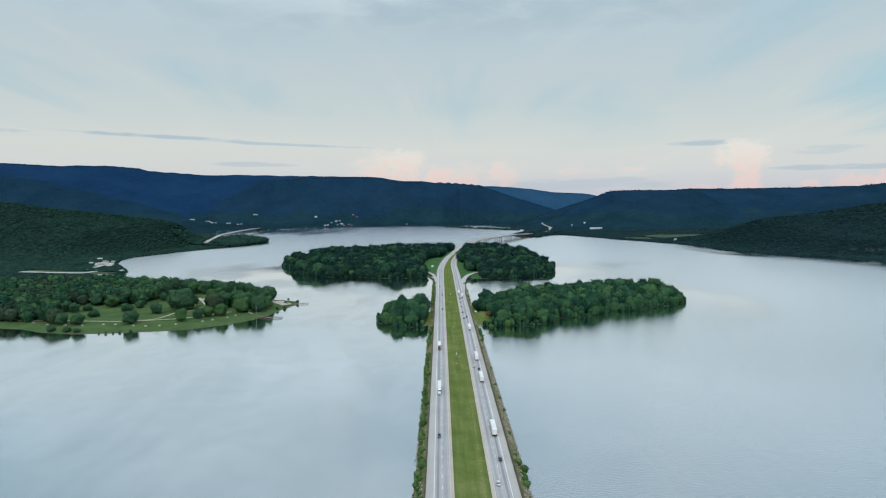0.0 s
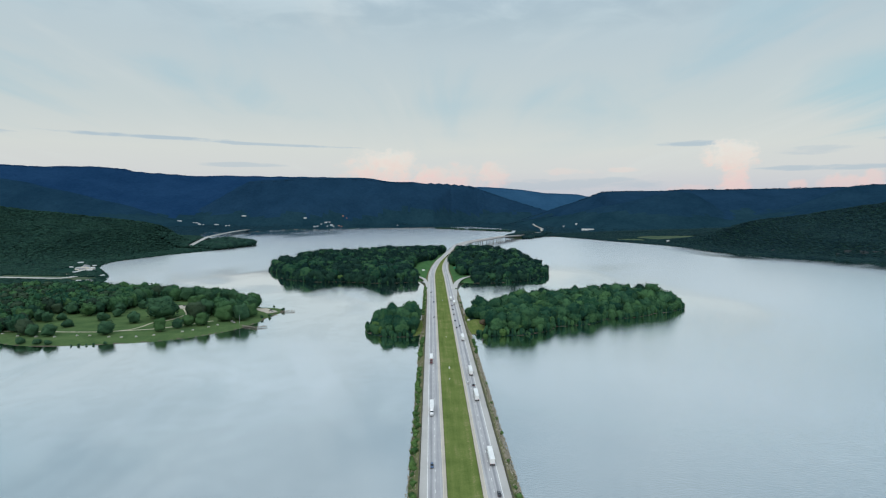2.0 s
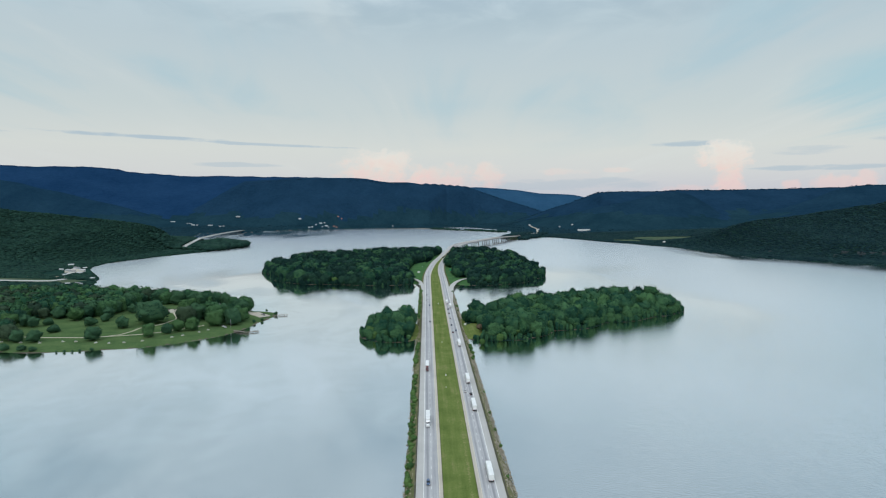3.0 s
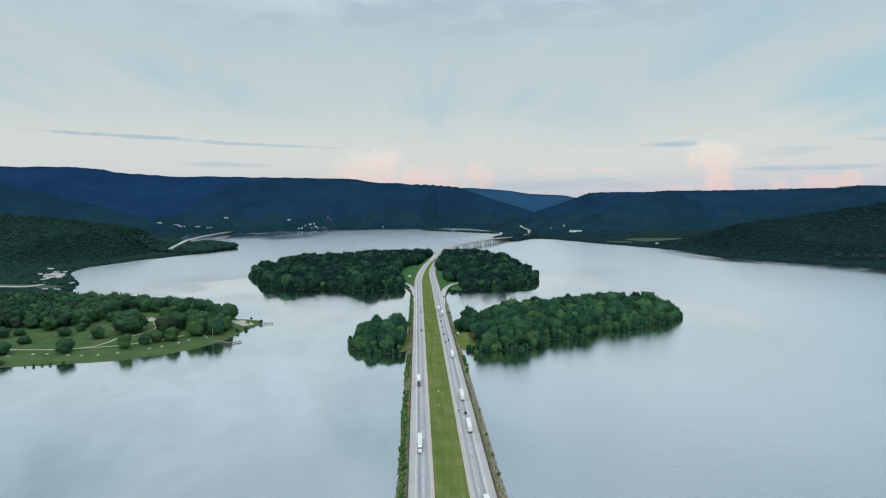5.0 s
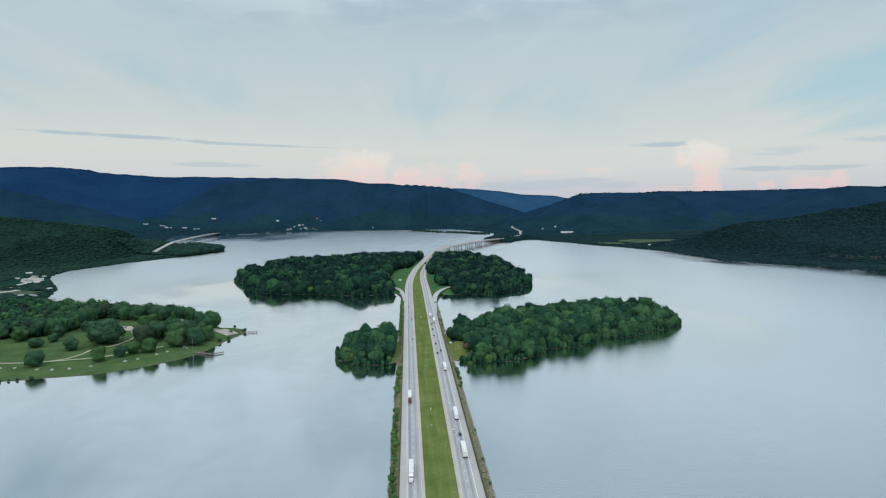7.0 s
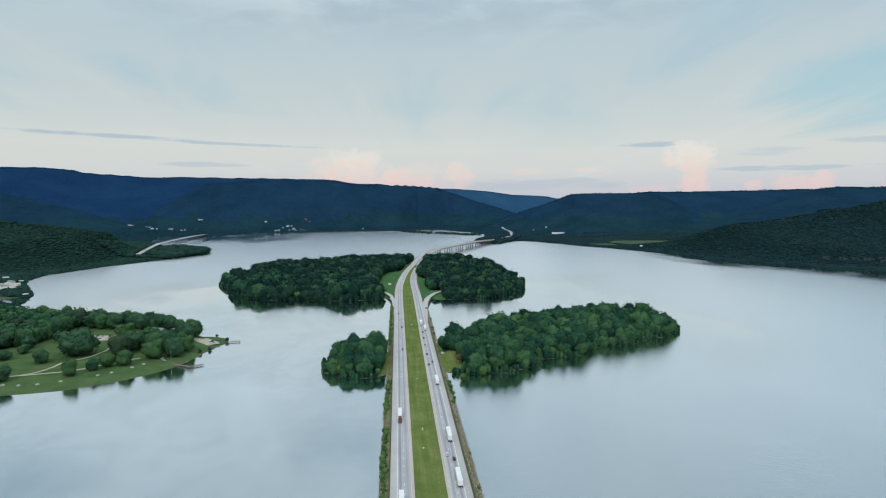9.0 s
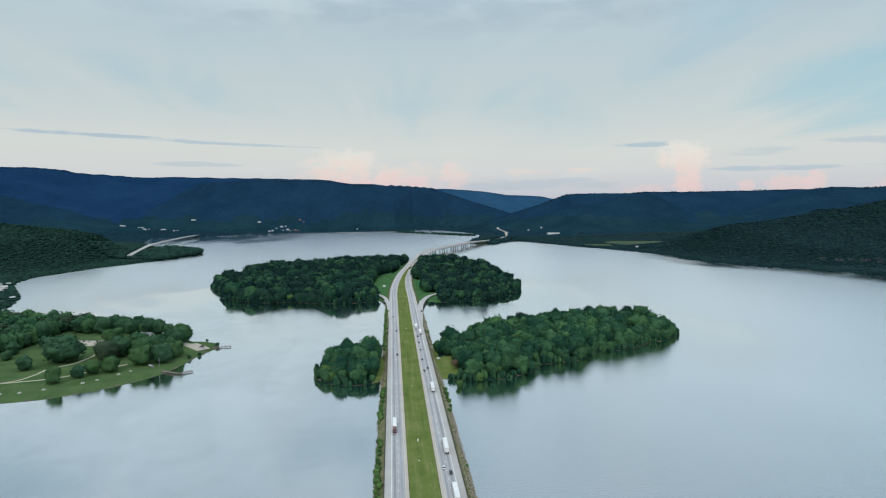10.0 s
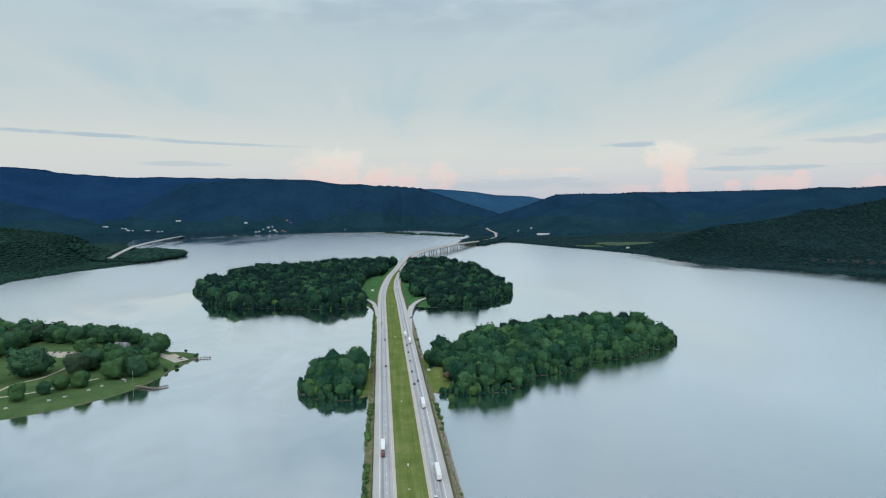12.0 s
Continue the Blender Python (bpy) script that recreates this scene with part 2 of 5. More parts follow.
def make_water():
    m = bpy.data.materials.new("lake_water")
    m.use_nodes = True
    g = Graph(m.node_tree)
    g.n.clear()
    out = g.n.new("ShaderNodeOutputMaterial")
    p = place_of(g)
    long = g.n.new("ShaderNodeMapping")
    g.put(long.inputs["Vector"], p)
    long.inputs["Scale"].default_value = (1.0, 0.35, 1.0)
    long.inputs["Rotation"].default_value = (0, 0, radians(25))
    calm = g.band(g.noise(long.outputs[0], 0.006, 5.0, 0.55, 1.2), 0.42, 0.62)
    gust = g.noise(p, 0.012, 4.0, 0.6, 0.8)
    px, py, pz = g.split(p)
    open_water = g.math("MAXIMUM", g.band(py, 1080.0, 1520.0), g.math("MAXIMUM", g.math("MULTIPLY", g.band(px, 180.0, 600.0), g.band(px, 1100.0, 800.0)), g.band(px, -420.0, -700.0)))
    sheltered = g.math("MULTIPLY", g.band(g.math("ADD", py, g.math("MULTIPLY", gust, 700.0)), 2750.0, 3250.0), g.band(px, -380.0, -640.0))
    lee_shore = g.math("ADD", g.math("ADD", px, g.math("MULTIPLY", g.math("MINIMUM", g.math("SUBTRACT", py, 1256.0), 321.0), 0.76)), g.math("MULTIPLY", g.math("SUBTRACT", gust, 0.5), 60.0))
    lee_shore = g.math("MULTIPLY", g.band(lee_shore, 900.0, 1045.0), g.band(py, 2100.0, 1700.0))
    open_water = g.math("MULTIPLY", open_water, g.math("SUBTRACT", 1.0, g.math("MULTIPLY", lee_shore, 0.97)))
    open_water = g.math("MULTIPLY", open_water, g.math("SUBTRACT", 1.0, g.math("MULTIPLY", sheltered, 0.85)))

    def lee_of(cx, cy, wide, deep, turn):
        """Calm water round an island: 1 near its shore."""
        c, d = math.cos(radians(turn)), math.sin(radians(turn))
        dx, dy = g.math("SUBTRACT", px, cx), g.math("SUBTRACT", py, cy)
        u = g.math("DIVIDE", g.math("ADD", g.math("MULTIPLY", dx, c), g.math("MULTIPLY", dy, d)), wide)
        v = g.math("DIVIDE", g.math("SUBTRACT", g.math("MULTIPLY", dy, c), g.math("MULTIPLY", dx, d)), deep)
        reach = g.math("ADD", g.math("MULTIPLY", u, u), g.math("MULTIPLY", v, v))
        return g.band(g.math("ADD", reach, g.math("MULTIPLY", g.math("SUBTRACT", gust, 0.5), 0.8)), 1.35, 0.8)

    lee = g.math("MAXIMUM", lee_of(175.0, 768.0, 235.0, 165.0, 23.0), g.math("MAXIMUM", lee_of(-420.0, 760.0, 300.0, 200.0, 0.0), g.math("MAXIMUM", lee_of(-45.0, 690.0, 95.0, 95.0, 0.0), g.math("MAXIMUM", lee_of(-165.0, 1190.0, 235.0, 155.0, 0.0), lee_of(105.0, 1185.0, 150.0, 145.0, 0.0)))))
    curl = g.noise(long.outputs[0], 0.0036, 1.5, 0.4, 0.9)
    # a drift of foam that bends round off the park
    along = g.math("SUBTRACT", py, 1215.0)
    bend = g.math("ADD", 0.0012, g.math("MULTIPLY", g.band(along, 40.0, -40.0), 0.0025))
    drift = g.math("SUBTRACT", px, g.math("ADD", -550.0, g.math("MULTIPLY", g.math("MULTIPLY", along, along), bend)))
    drift = g.math("ABSOLUTE", g.math("ADD", drift, g.math("MULTIPLY", g.math("SUBTRACT", gust, 0.5), 50.0)))
    drift = g.math("MULTIPLY", g.band(drift, 42.0, 4.0), g.math("MULTIPLY", g.band(py, 930.0, 1020.0), g.band(py, 1580.0, 1430.0)))
    slick = g.math("MULTIPLY", g.math("MULTIPLY", g.band(g.math("ABSOLUTE", g.math("SUBTRACT", curl, 0.5)), 0.07, 0.0), g.band(gust, 0.30, 0.75)), g.math("SUBTRACT", 1.0, open_water))
    reach = g.math("SUBTRACT", py, 1076.0)
    wake = g.math("SUBTRACT", px, g.math("SUBTRACT", 347.0, g.math("MULTIPLY", g.math("MULTIPLY", reach, reach), 0.00057)))
    wake = g.math("ABSOLUTE", g.math("ADD", wake, g.math("MULTIPLY", g.math("SUBTRACT", gust, 0.5), 24.0)))
    wake = g.math("MULTIPLY", g.band(wake, 16.0, 1.0), g.math("MULTIPLY", g.band(py, 1000.0, 1180.0), g.band(py, 1600.0, 1480.0)))
    drift = g.math("MAXIMUM", drift, g.math("MULTIPLY", wake, 0.8))
    for cx, cy, wide, deep, turn, much in ((-142.0, 985.0, 140.0, 26.0, -66.0, 0.9), (-108.0, 500.0, 130.0, 15.0, -69.0, 0.4), (-235.0, 540.0, 130.0, 14.0, -35.0, 0.25)):
        drift = g.math("MAXIMUM", drift, g.math("MULTIPLY", lee_of(cx, cy, wide, deep, turn), much))
    slick = g.math("ADD", g.math("MULTIPLY", slick, 0.12), g.math("MULTIPLY", drift, 1.2))
    ripple = g.n.new("ShaderNodeMapping")
    g.put(ripple.inputs["Vector"], p)
    ripple.inputs["Rotation"].default_value = (0, 0, radians(-35))
    ripple.inputs["Scale"].default_value = (0.45, 1.0, 1.0)
    waves = g.math("ADD", g.noise(ripple.outputs[0], 0.85, 3.0, 0.6, 0.15), g.math("MULTIPLY", g.noise(p, 0.12, 2.0, 0.5), 0.5))
    windy = g.math("MULTIPLY", g.band(px, -60.0, 260.0), g.band(py, 1000.0, 600.0))
    bump = g.n.new("ShaderNodeBump")
    bump.inputs["Distance"].default_value = 0.25
    g.put(bump.inputs["Height"], waves)
    g.put(bump.inputs["Strength"], g.math("ADD", g.math("ADD", g.math("MULTIPLY", g.band(py, 1150.0, 600.0), 0.10), g.math("MULTIPLY", windy, g.math("ADD", 0.42, g.math("MULTIPLY", g.band(py, 640.0, 380.0), 0.5)))), g.math("MULTIPLY", g.math("MULTIPLY", calm, g.band(py, 1150.0, 600.0)), 0.12)))
    gloss = g.n.new("ShaderNodeBsdfGlossy")
    gloss.inputs["Color"].default_value = (0.945, 0.965, 0.99, 1)
    sheen = g.math("ADD", g.math("ADD", g.math("ADD", 0.035, g.math("MULTIPLY", slick, 0.09)), g.math("ADD", g.math("MULTIPLY", gust, 0.06), g.math("MULTIPLY", g.math("MULTIPLY", calm, g.math("SUBTRACT", 1.0, open_water)), 0.13))), g.math("MAXIMUM", g.math("MULTIPLY", open_water, 0.23), g.math("MULTIPLY", g.math("MULTIPLY", g.band(px, 40.0, 360.0), g.math("SUBTRACT", 1.0, lee_shore)), 0.06)))
    g.put(gloss.inputs["Roughness"], g.math("MULTIPLY", g.math("MINIMUM", sheen, 0.27), g.math("SUBTRACT", 1.0, g.math("MULTIPLY", lee, 0.68))))
    g.l.new(bump.outputs[0], gloss.inputs["Normal"])
    body = g.n.new("ShaderNodeBsdfDiffuse")
    body.inputs["Color"].default_value = (0.017, 0.063, 0.063, 1)
    edge = g.n.new("ShaderNodeFresnel")
    edge.inputs["IOR"].default_value = 1.33
    # ruffled patches mirror less than the slicks between them
    ruffled = g.math("ADD", g.math("MULTIPLY", g.noise(long.outputs[0], 0.011, 5.0, 0.55, 1.6), 0.65), g.math("MULTIPLY", g.noise(p, 0.035, 4.0, 0.55, 1.0), 0.35))
    ruffled = g.math("MULTIPLY", g.band(ruffled, 0.38, 0.62), g.math("SUBTRACT", 1.0, g.math("MINIMUM", drift, 1.0)))
    ruffled = g.math("MULTIPLY", ruffled, g.math("ADD", 0.2, g.math("MULTIPLY", g.math("MULTIPLY", g.band(px, 60.0, -120.0), g.band(py, 1250.0, 900.0)), 0.8)))
    fac = g.math("MULTIPLY", g.band(edge.outputs[0], -0.11, 0.235), g.math("SUBTRACT", 1.02, g.math("MULTIPLY", ruffled, 0.075)), clamp=True)
    mix = g.n.new("ShaderNodeMixShader")
    g.put(mix.inputs[0], fac)
    g.l.new(body.outputs[0], mix.inputs[1])
    g.l.new(gloss.outputs[0], mix.inputs[2])
    g.l.new(mix.outputs[0], out.inputs[0])
    return m


MAT["water"] = make_water()


def make_paving(name, dark, light, tracks):
    """Worn paving that runs along y; tracks: how far the wheels and oil have stained it."""
    m, g, b = material(name, 0.8)
    p = place_of(g)
    x, y, z = g.split(p)
    streak = g.noise(g.join(g.math("MULTIPLY", x, 0.9), g.math("MULTIPLY", y, 0.012), 0), 1.0, 3.0, 0.6)
    grain, patch = g.noise(p, 1.5, 5.0, 0.65), g.noise(p, 0.06, 3.0, 0.6)
    f = g.math("ADD", g.math("MULTIPLY", streak, tracks), g.math("ADD", g.math("MULTIPLY", grain, 0.25), g.math("MULTIPLY", patch, 0.75 - tracks)))
    if tracks > 0.4:  # oil down the middle of each lane
        for lane, depth in ((15.7, 0.20), (11.9, 0.11)):
            off = g.math("ABSOLUTE", g.math("SUBTRACT", g.math("ABSOLUTE", x), lane))
            f = g.math("SUBTRACT", f, g.math("MULTIPLY", g.math("MULTIPLY", g.band(off, 1.0, 0.15), depth), g.math("ADD", 0.5, streak)))
    g.l.new(g.ramp(f, [(0.28, dark), (0.60, light)]), b.inputs["Base Color"])
    relief(g, b, grain, 0.15, 0.02)
    return m


MAT["lane"] = make_paving("worn_lane_asphalt", (0.24, 0.24, 0.255), (0.45, 0.445, 0.45), 0.55)
MAT["shoulder"] = make_paving("pale_shoulder", (0.35, 0.34, 0.325), (0.46, 0.445, 0.425), 0.2)
MAT["inner_shoulder"] = make_paving("tan_inner_shoulder", (0.36, 0.32, 0.265), (0.50, 0.45, 0.38), 0.2)
MAT["white_line"] = plain("white_road_paint", (0.72, 0.72, 0.70), 0.6)
MAT["yellow_line"] = plain("faded_yellow_paint", (0.58, 0.52, 0.40), 0.6)


def make_median():
    """Grass mown lengthwise, with dry streaks along the road."""
    m, g, b = material("median_grass", 0.95)
    b.inputs["Specular IOR Level"].default_value = 0.0
    p = place_of(g)
    x, y, z = g.split(p)
    mow = g.noise(g.join(g.math("MULTIPLY", x, 0.30), g.math("MULTIPLY", y, 0.012), 0), 1.0, 3.0, 0.6)
    dry, blade = g.noise(p, 0.06, 5.0, 0.65), g.noise(p, 0.9, 4.0, 0.65)
    f = g.math("ADD", g.math("MULTIPLY", mow, 0.35), g.math("ADD", g.math("MULTIPLY", dry, 0.45), g.math("MULTIPLY", blade, 0.2)))
    track = g.math("ABSOLUTE", g.math("SUBTRACT", x, g.math("ADD", 5.3, g.math("MULTIPLY", g.math("SUBTRACT", dry, 0.5), 2.0))))
    f = g.math("ADD", f, g.math("MULTIPLY", g.math("MULTIPLY", g.band(track, 1.2, 0.1), g.band(blade, 0.40, 0.62)), 0.09))
    g.l.new(g.ramp(f, [(0.36, (0.078, 0.118, 0.031)), (0.52, (0.134, 0.174, 0.051)), (0.64, (0.214, 0.214, 0.095))]), b.inputs["Base Color"])
    relief(g, b, blade, 0.25, 0.1)
    return m


MAT["median"] = make_median()
MAT["verge"] = two_scale("rough_verge", (0.070, 0.098, 0.040), (0.185, 0.170, 0.095), 0.12, 1.0, 0.95, 0.3, 0.2)
MAT["stone"] = two_scale("limestone_riprap", (0.20, 0.175, 0.13), (0.40, 0.355, 0.28), 0.5, 3.0, 0.9, 0.4, 0.1)


# ---- mesh helpers ----
def mesh_of(name, verts, faces, mats, slots=None, smooth=False):
    """A mesh from arrays: verts n x 3, faces n x 3 or n x 4 (or a list of such arrays)."""
    me = bpy.data.meshes.new(name)
    groups = [f for f in (faces if isinstance(faces, list) else [faces]) if len(f)]
    verts = np.asarray(verts, np.float32)
    loops = np.concatenate([np.asarray(f).ravel() for f in groups]).astype(np.int32)
    sizes = np.concatenate([np.full(len(f), np.shape(f)[1]) for f in groups]).astype(np.int32)
    me.vertices.add(len(verts))
    me.vertices.foreach_set("co", verts.ravel())
    me.loops.add(len(loops))
    me.loops.foreach_set("vertex_index", loops)
    me.polygons.add(len(sizes))
    me.polygons.foreach_set("loop_start", (np.cumsum(sizes) - sizes).astype(np.int32))
    for m in mats:
        me.materials.append(m)
    if slots is not None:
        me.polygons.foreach_set("material_index", np.asarray(slots, np.int32))
    me.polygons.foreach_set("use_smooth", np.full(len(sizes), smooth))
    me.update(calc_edges=True)
    me.validate()
    return me


def part(name, bm, mat, parent=None, label=""):
    """Links a bmesh as one mesh object under a thing or a part."""
    me = bpy.data.meshes.new(name)
    bm.to_mesh(me)
    bm.free()
    me.materials.append(mat)
    ob = new(name, me)
    ob.parent = parent
    return tagged(ob, label) if label else ob


def box(bm, x0, x1, y0, y1, z0, z1, bevel=0.0):
    m = Matrix.LocRotScale(((x0 + x1) / 2, (y0 + y1) / 2, (z0 + z1) / 2), None, (x1 - x0, y1 - y0, z1 - z0))
    made = bmesh.ops.create_cube(bm, size=1.0, matrix=m)
    if bevel:
        edges = list({e for v in made["verts"] for e in v.link_edges})
        bmesh.ops.bevel(bm, geom=edges, offset=bevel, segments=1, affect="EDGES")
    return bm


def rod(bm, a, b, r0, r1=None, sides=8):
    """A tapered rod from a to b."""
    a, b = Vector(a), Vector(b)
    m = Matrix.Translation((a + b) / 2) @ (b - a).to_track_quat("Z", "Y").to_matrix().to_4x4()
    bmesh.ops.create_cone(bm, cap_ends=True, segments=sides, radius1=r0, radius2=r0 if r1 is None else r1, depth=(b - a).length, matrix=m)
    return bm


def empty(name, m, label, category, group=""):
    ob = new(name)
    ob.matrix_world = m
    return tagged(ob, label, category, group)


# ---- the plan ----
def hash2(ix, iy, seed):
    h = (ix.astype(np.int64) * 374761393 + iy.astype(np.int64) * 668265263 + seed * 974711) & 0x7FFFFFFF
    h = ((h ^ (h >> 13)) * 1274126177) & 0x7FFFFFFF
    return ((h ^ (h >> 16)) & 0xFFFF) / 65535.0


def vnoise(x, y, size, seed=0, octaves=3):
    """Smooth noise from -1 to 1, with features of about that size in metres."""
    x, y = np.broadcast_arrays(np.asarray(x, float), np.asarray(y, float))
    total, amp, norm = 0.0, 1.0, 0.0
    for o in range(octaves):
        u, v = x / size, y / size
        iu, iv = np.floor(u), np.floor(v)
        fu, fv = u - iu, v - iv
        fu, fv = fu * fu * (3 - 2 * fu), fv * fv * (3 - 2 * fv)
        s = seed + 17 * o
        a, b = hash2(iu, iv, s), hash2(iu + 1, iv, s)
        c, d = hash2(iu, iv + 1, s), hash2(iu + 1, iv + 1, s)
        total = total + amp * (a + (b - a) * fu + (c - a) * fv + (a - b - c + d) * fu * fv)
        norm, amp, size = norm + amp, amp * 0.5, size * 0.5
    return 2 * total / norm - 1


def smooth(v, a, b):
    q = np.clip((np.asarray(v, float) - a) / (b - a), 0, 1)
    return q * q * (3 - 2 * q)


def road_x(y):
    """The middle of the motorway: straight over the causeway, then a bend to the right and a straight bridge."""
    y = np.asarray(y, float)
    gentle, tight = np.clip(y - 1150, 0, 650), np.clip(y - 1800, 0, 150)
    return 0.00016 * gentle**2 + 0.208 * np.maximum(y - 1800, 0) + 0.000873 * tight**2 + 0.262 * np.maximum(y - 1950, 0)


def road_z(y):
    y = np.asarray(y, float)
    return 5.0 + 14.5 * smooth(y, 1480, 1980) - 9.0 * smooth(y, 2180, 2580)


def half_median(y):
    return 8.4 - 4.4 * smooth(y, 1080, 1400) - 2.9 * smooth(y, 1380, 1620)


# land as rounded lobes: x, y, radius
ISLE_EAST = [(63, 706, 68), (128, 764, 79), (202, 808, 82), (258, 824, 64), (296, 810, 30), (314, 804, 14)]
ISLE_SMALL = [(-52, 674, 39), (-50, 706, 39), (-34, 690, 34)]
ISLE_WOODED = [(-200, 1203, 118), (-100, 1192, 128), (-240, 1322, 128), (-197, 1480, 150), (-60, 1500, 190), (-20, 1300, 150), (-20, 1560, 170)]
ISLE_FAR = [(85, 1165, 105), (125, 1215, 100), (110, 1400, 112), (60, 1560, 130)]
SPIT = [(20 + 30 * k, 3480 - 35 * k, 22 + 7 * (k % 3)) for k in range(13)]
POINT = [(362, 2452, 52), (345, 2520, 50), (400, 2570, 75), (440, 2640, 70)]
PARK = [(-345, 745, 130), (-390, 757, 152), (-470, 785, 155), (-570, 815, 158), (-268, 768, 57), (-238, 792, 35)]


def lobes(x, y, group):
    return np.max([r - np.hypot(x - a, y - b) for a, b, r in group], axis=0)


def west_shore(y):
    return np.interp(y, [600, 900, 1050, 1130, 1215, 1290, 1400, 1500, 1700, 1880, 2030, 2120, 2300, 2460, 2600, 3000, 3300],
                     [-640, -600, -602, -622, -668, -712, -775, -800, -742, -668, -622, -640, -815, -905, -1010, -1150, -1150])


def east_shore(y):
    return np.interp(y, [300, 900, 1256, 1322, 1400, 1484, 1577, 1737, 1880, 1991, 2115, 2253, 2400, 2550, 2600, 2750, 2950, 3150, 3400, 3650, 3800],
                     [1500, 1290, 1082, 1038, 972, 902, 842, 812, 806, 776, 718, 655, 604, 525, 400, 330, 400, 430, 380, 290, 200])


def west_road_x(y):
    """The lake road of the western shore, which leaves the headland on a bridge."""
    return np.interp(y, [1740, 1920, 2105, 2363, 2570, 2813, 3000, 3147, 3340], [-735, -784, -831, -894, -918, -944, -966, -984, -995])


def west_road_z(y):
    return np.interp(y, [1740, 1920, 2105, 2363, 2570, 2813, 3000, 3147, 3340], [7, 9, 12, 14, 15.5, 15, 13, 10, 6])


def far_shore(x):
    return np.interp(x, [-1400, -1150, -940, -780, -600, -280, 0, 120, 300, 700, 900], [3000, 3060, 3150, 3400, 3500, 3570, 3590, 3720, 3800, 3800, 3400])


def isles(x, y):
    s = np.maximum.reduce([lobes(x, y, k) for k in (ISLE_EAST, ISLE_SMALL, ISLE_WOODED, ISLE_FAR, PARK, SPIT, POINT)])
    return s - 3.0 + 4.0 * vnoise(x, y, 38, 3)


def mainland(x, y):
    wobble = 14.0 * vnoise(x, y, 110, 5)
    return np.maximum.reduce([west_shore(y) - x, x - east_shore(y), y - far_shore(x)]) + wobble


# crests as x, y, z
WEST_PLATEAU = [(-4200, 2600, 400), (-2888, 3900, 415), (-2650, 4100, 406), (-2385, 4250, 416), (-2210, 4345, 404), (-2140, 4360, 384), (-1745, 4450, 355), (-1600, 4465, 361), (-1293, 4500, 357), (-700, 4600, 350)]
TABLE_MOUNTAIN = [(-1730, 3700, 40), (-1545, 3800, 75), (-1440, 3860, 150), (-1211, 3950, 298), (-836, 3950, 322), (-515, 3950, 319), (-400, 3956, 314), (-327, 3960, 303), (-163, 3975, 293), (-48, 3990, 285), (60, 4040, 284), (245, 4130, 272), (330, 4150, 250), (540, 4150, 176), (790, 4050, 92)]
BACK_RIDGE = [(-900, 4640, 300), (100, 4600, 262), (300, 4580, 274), (432, 4568, 276), (510, 4560, 272), (688, 4560, 256), (849, 4560, 231), (1111, 4560, 220), (1198, 4555, 200), (1750, 4400, 185)]
EAST_RIDGE = [(640, 3180, 30), (760, 3290, 92), (897, 3380, 188), (955, 3388, 211), (1036, 3400, 216), (1341, 3400, 219), (1441, 3400, 226), (1675, 3400, 225), (2001, 3400, 230), (2129, 3392, 236), (2700, 3350, 240)]
EAST_KNOLL = [(1780, 2980, 120), (1874, 2930, 158), (1970, 2900, 203), (2064, 2900, 231), (2150, 2893, 238), (2308, 2880, 234), (2517, 2850, 245), (3400, 2500, 260)]
EAST_HILL = [(860, 1990, 44), (990, 1930, 80), (1176, 1900, 104), (1366, 1880, 134), (1594, 1860, 174), (2100, 1700, 230)]
WEST_HILL = [(-870, 2230, 22), (-850, 2120, 44), (-868, 2030, 68), (-893, 1940, 80), (-1063, 1880, 104), (-1243, 1850, 127), (-1421, 1800, 153), (-2000, 1700, 215)]
# with the distance of the foot and how square the shoulder is
EAST_SPUR = [(640, 3010, 30), (732, 3050, 100), (953, 3080, 145), (1096, 3090, 173), (1230, 3110, 209), (1370, 3130, 200), (1500, 3150, 130), (1580, 3150, 40)]
WEST_SHOULDER = [(-3000, 3420, 350), (-2680, 3430, 328), (-2470, 3450, 302), (-2290, 3460, 268), (-2110, 3480, 224), (-1935, 3490, 178), (-1755, 3480, 136), (-1600, 3465, 92), (-1500, 3455, 50)]
RIDGES = [(WEST_PLATEAU, 900, 1.3), (TABLE_MOUNTAIN, 470, 1.2), (BACK_RIDGE, 700, 1.0), (EAST_RIDGE, 720, 1.2), (EAST_KNOLL, 620, 1.2), (EAST_HILL, 620, 1.0), (WEST_HILL, 640, 1.0), (EAST_SPUR, 430, 1.0), (WEST_SHOULDER, 480, 1.1)]


def ridges(x, y, which=False):
    best, owner = np.zeros(np.shape(x)), np.zeros(np.shape(x), int)
    warp = 75 * vnoise(x, y, 380, 11, 4)
    for k, (knots, wide, square) in enumerate(RIDGES):
        near, crest = np.full(np.shape(x), 1e9), np.zeros(np.shape(x))
        for (ax, ay, az), (bx, by, bz) in zip(knots, knots[1:]):
            t = np.clip(((x - ax) * (bx - ax) + (y - ay) * (by - ay)) / ((bx - ax) ** 2 + (by - ay) ** 2), 0, 1)
            d = np.hypot(x - ax - t * (bx - ax), y - ay - t * (by - ay))
            crest = np.where(d < near, az + t * (bz - az), crest)
            near = np.minimum(near, d)
        q = np.clip((near + warp * smooth(near, 30, 250)) / wide, 0, 1)
        here = crest * np.clip(1 - q, 0, 1) ** (1.25 / square)
        owner = np.where(here > best, k, owner)
        best = np.maximum(best, here)
    return owner if which else best


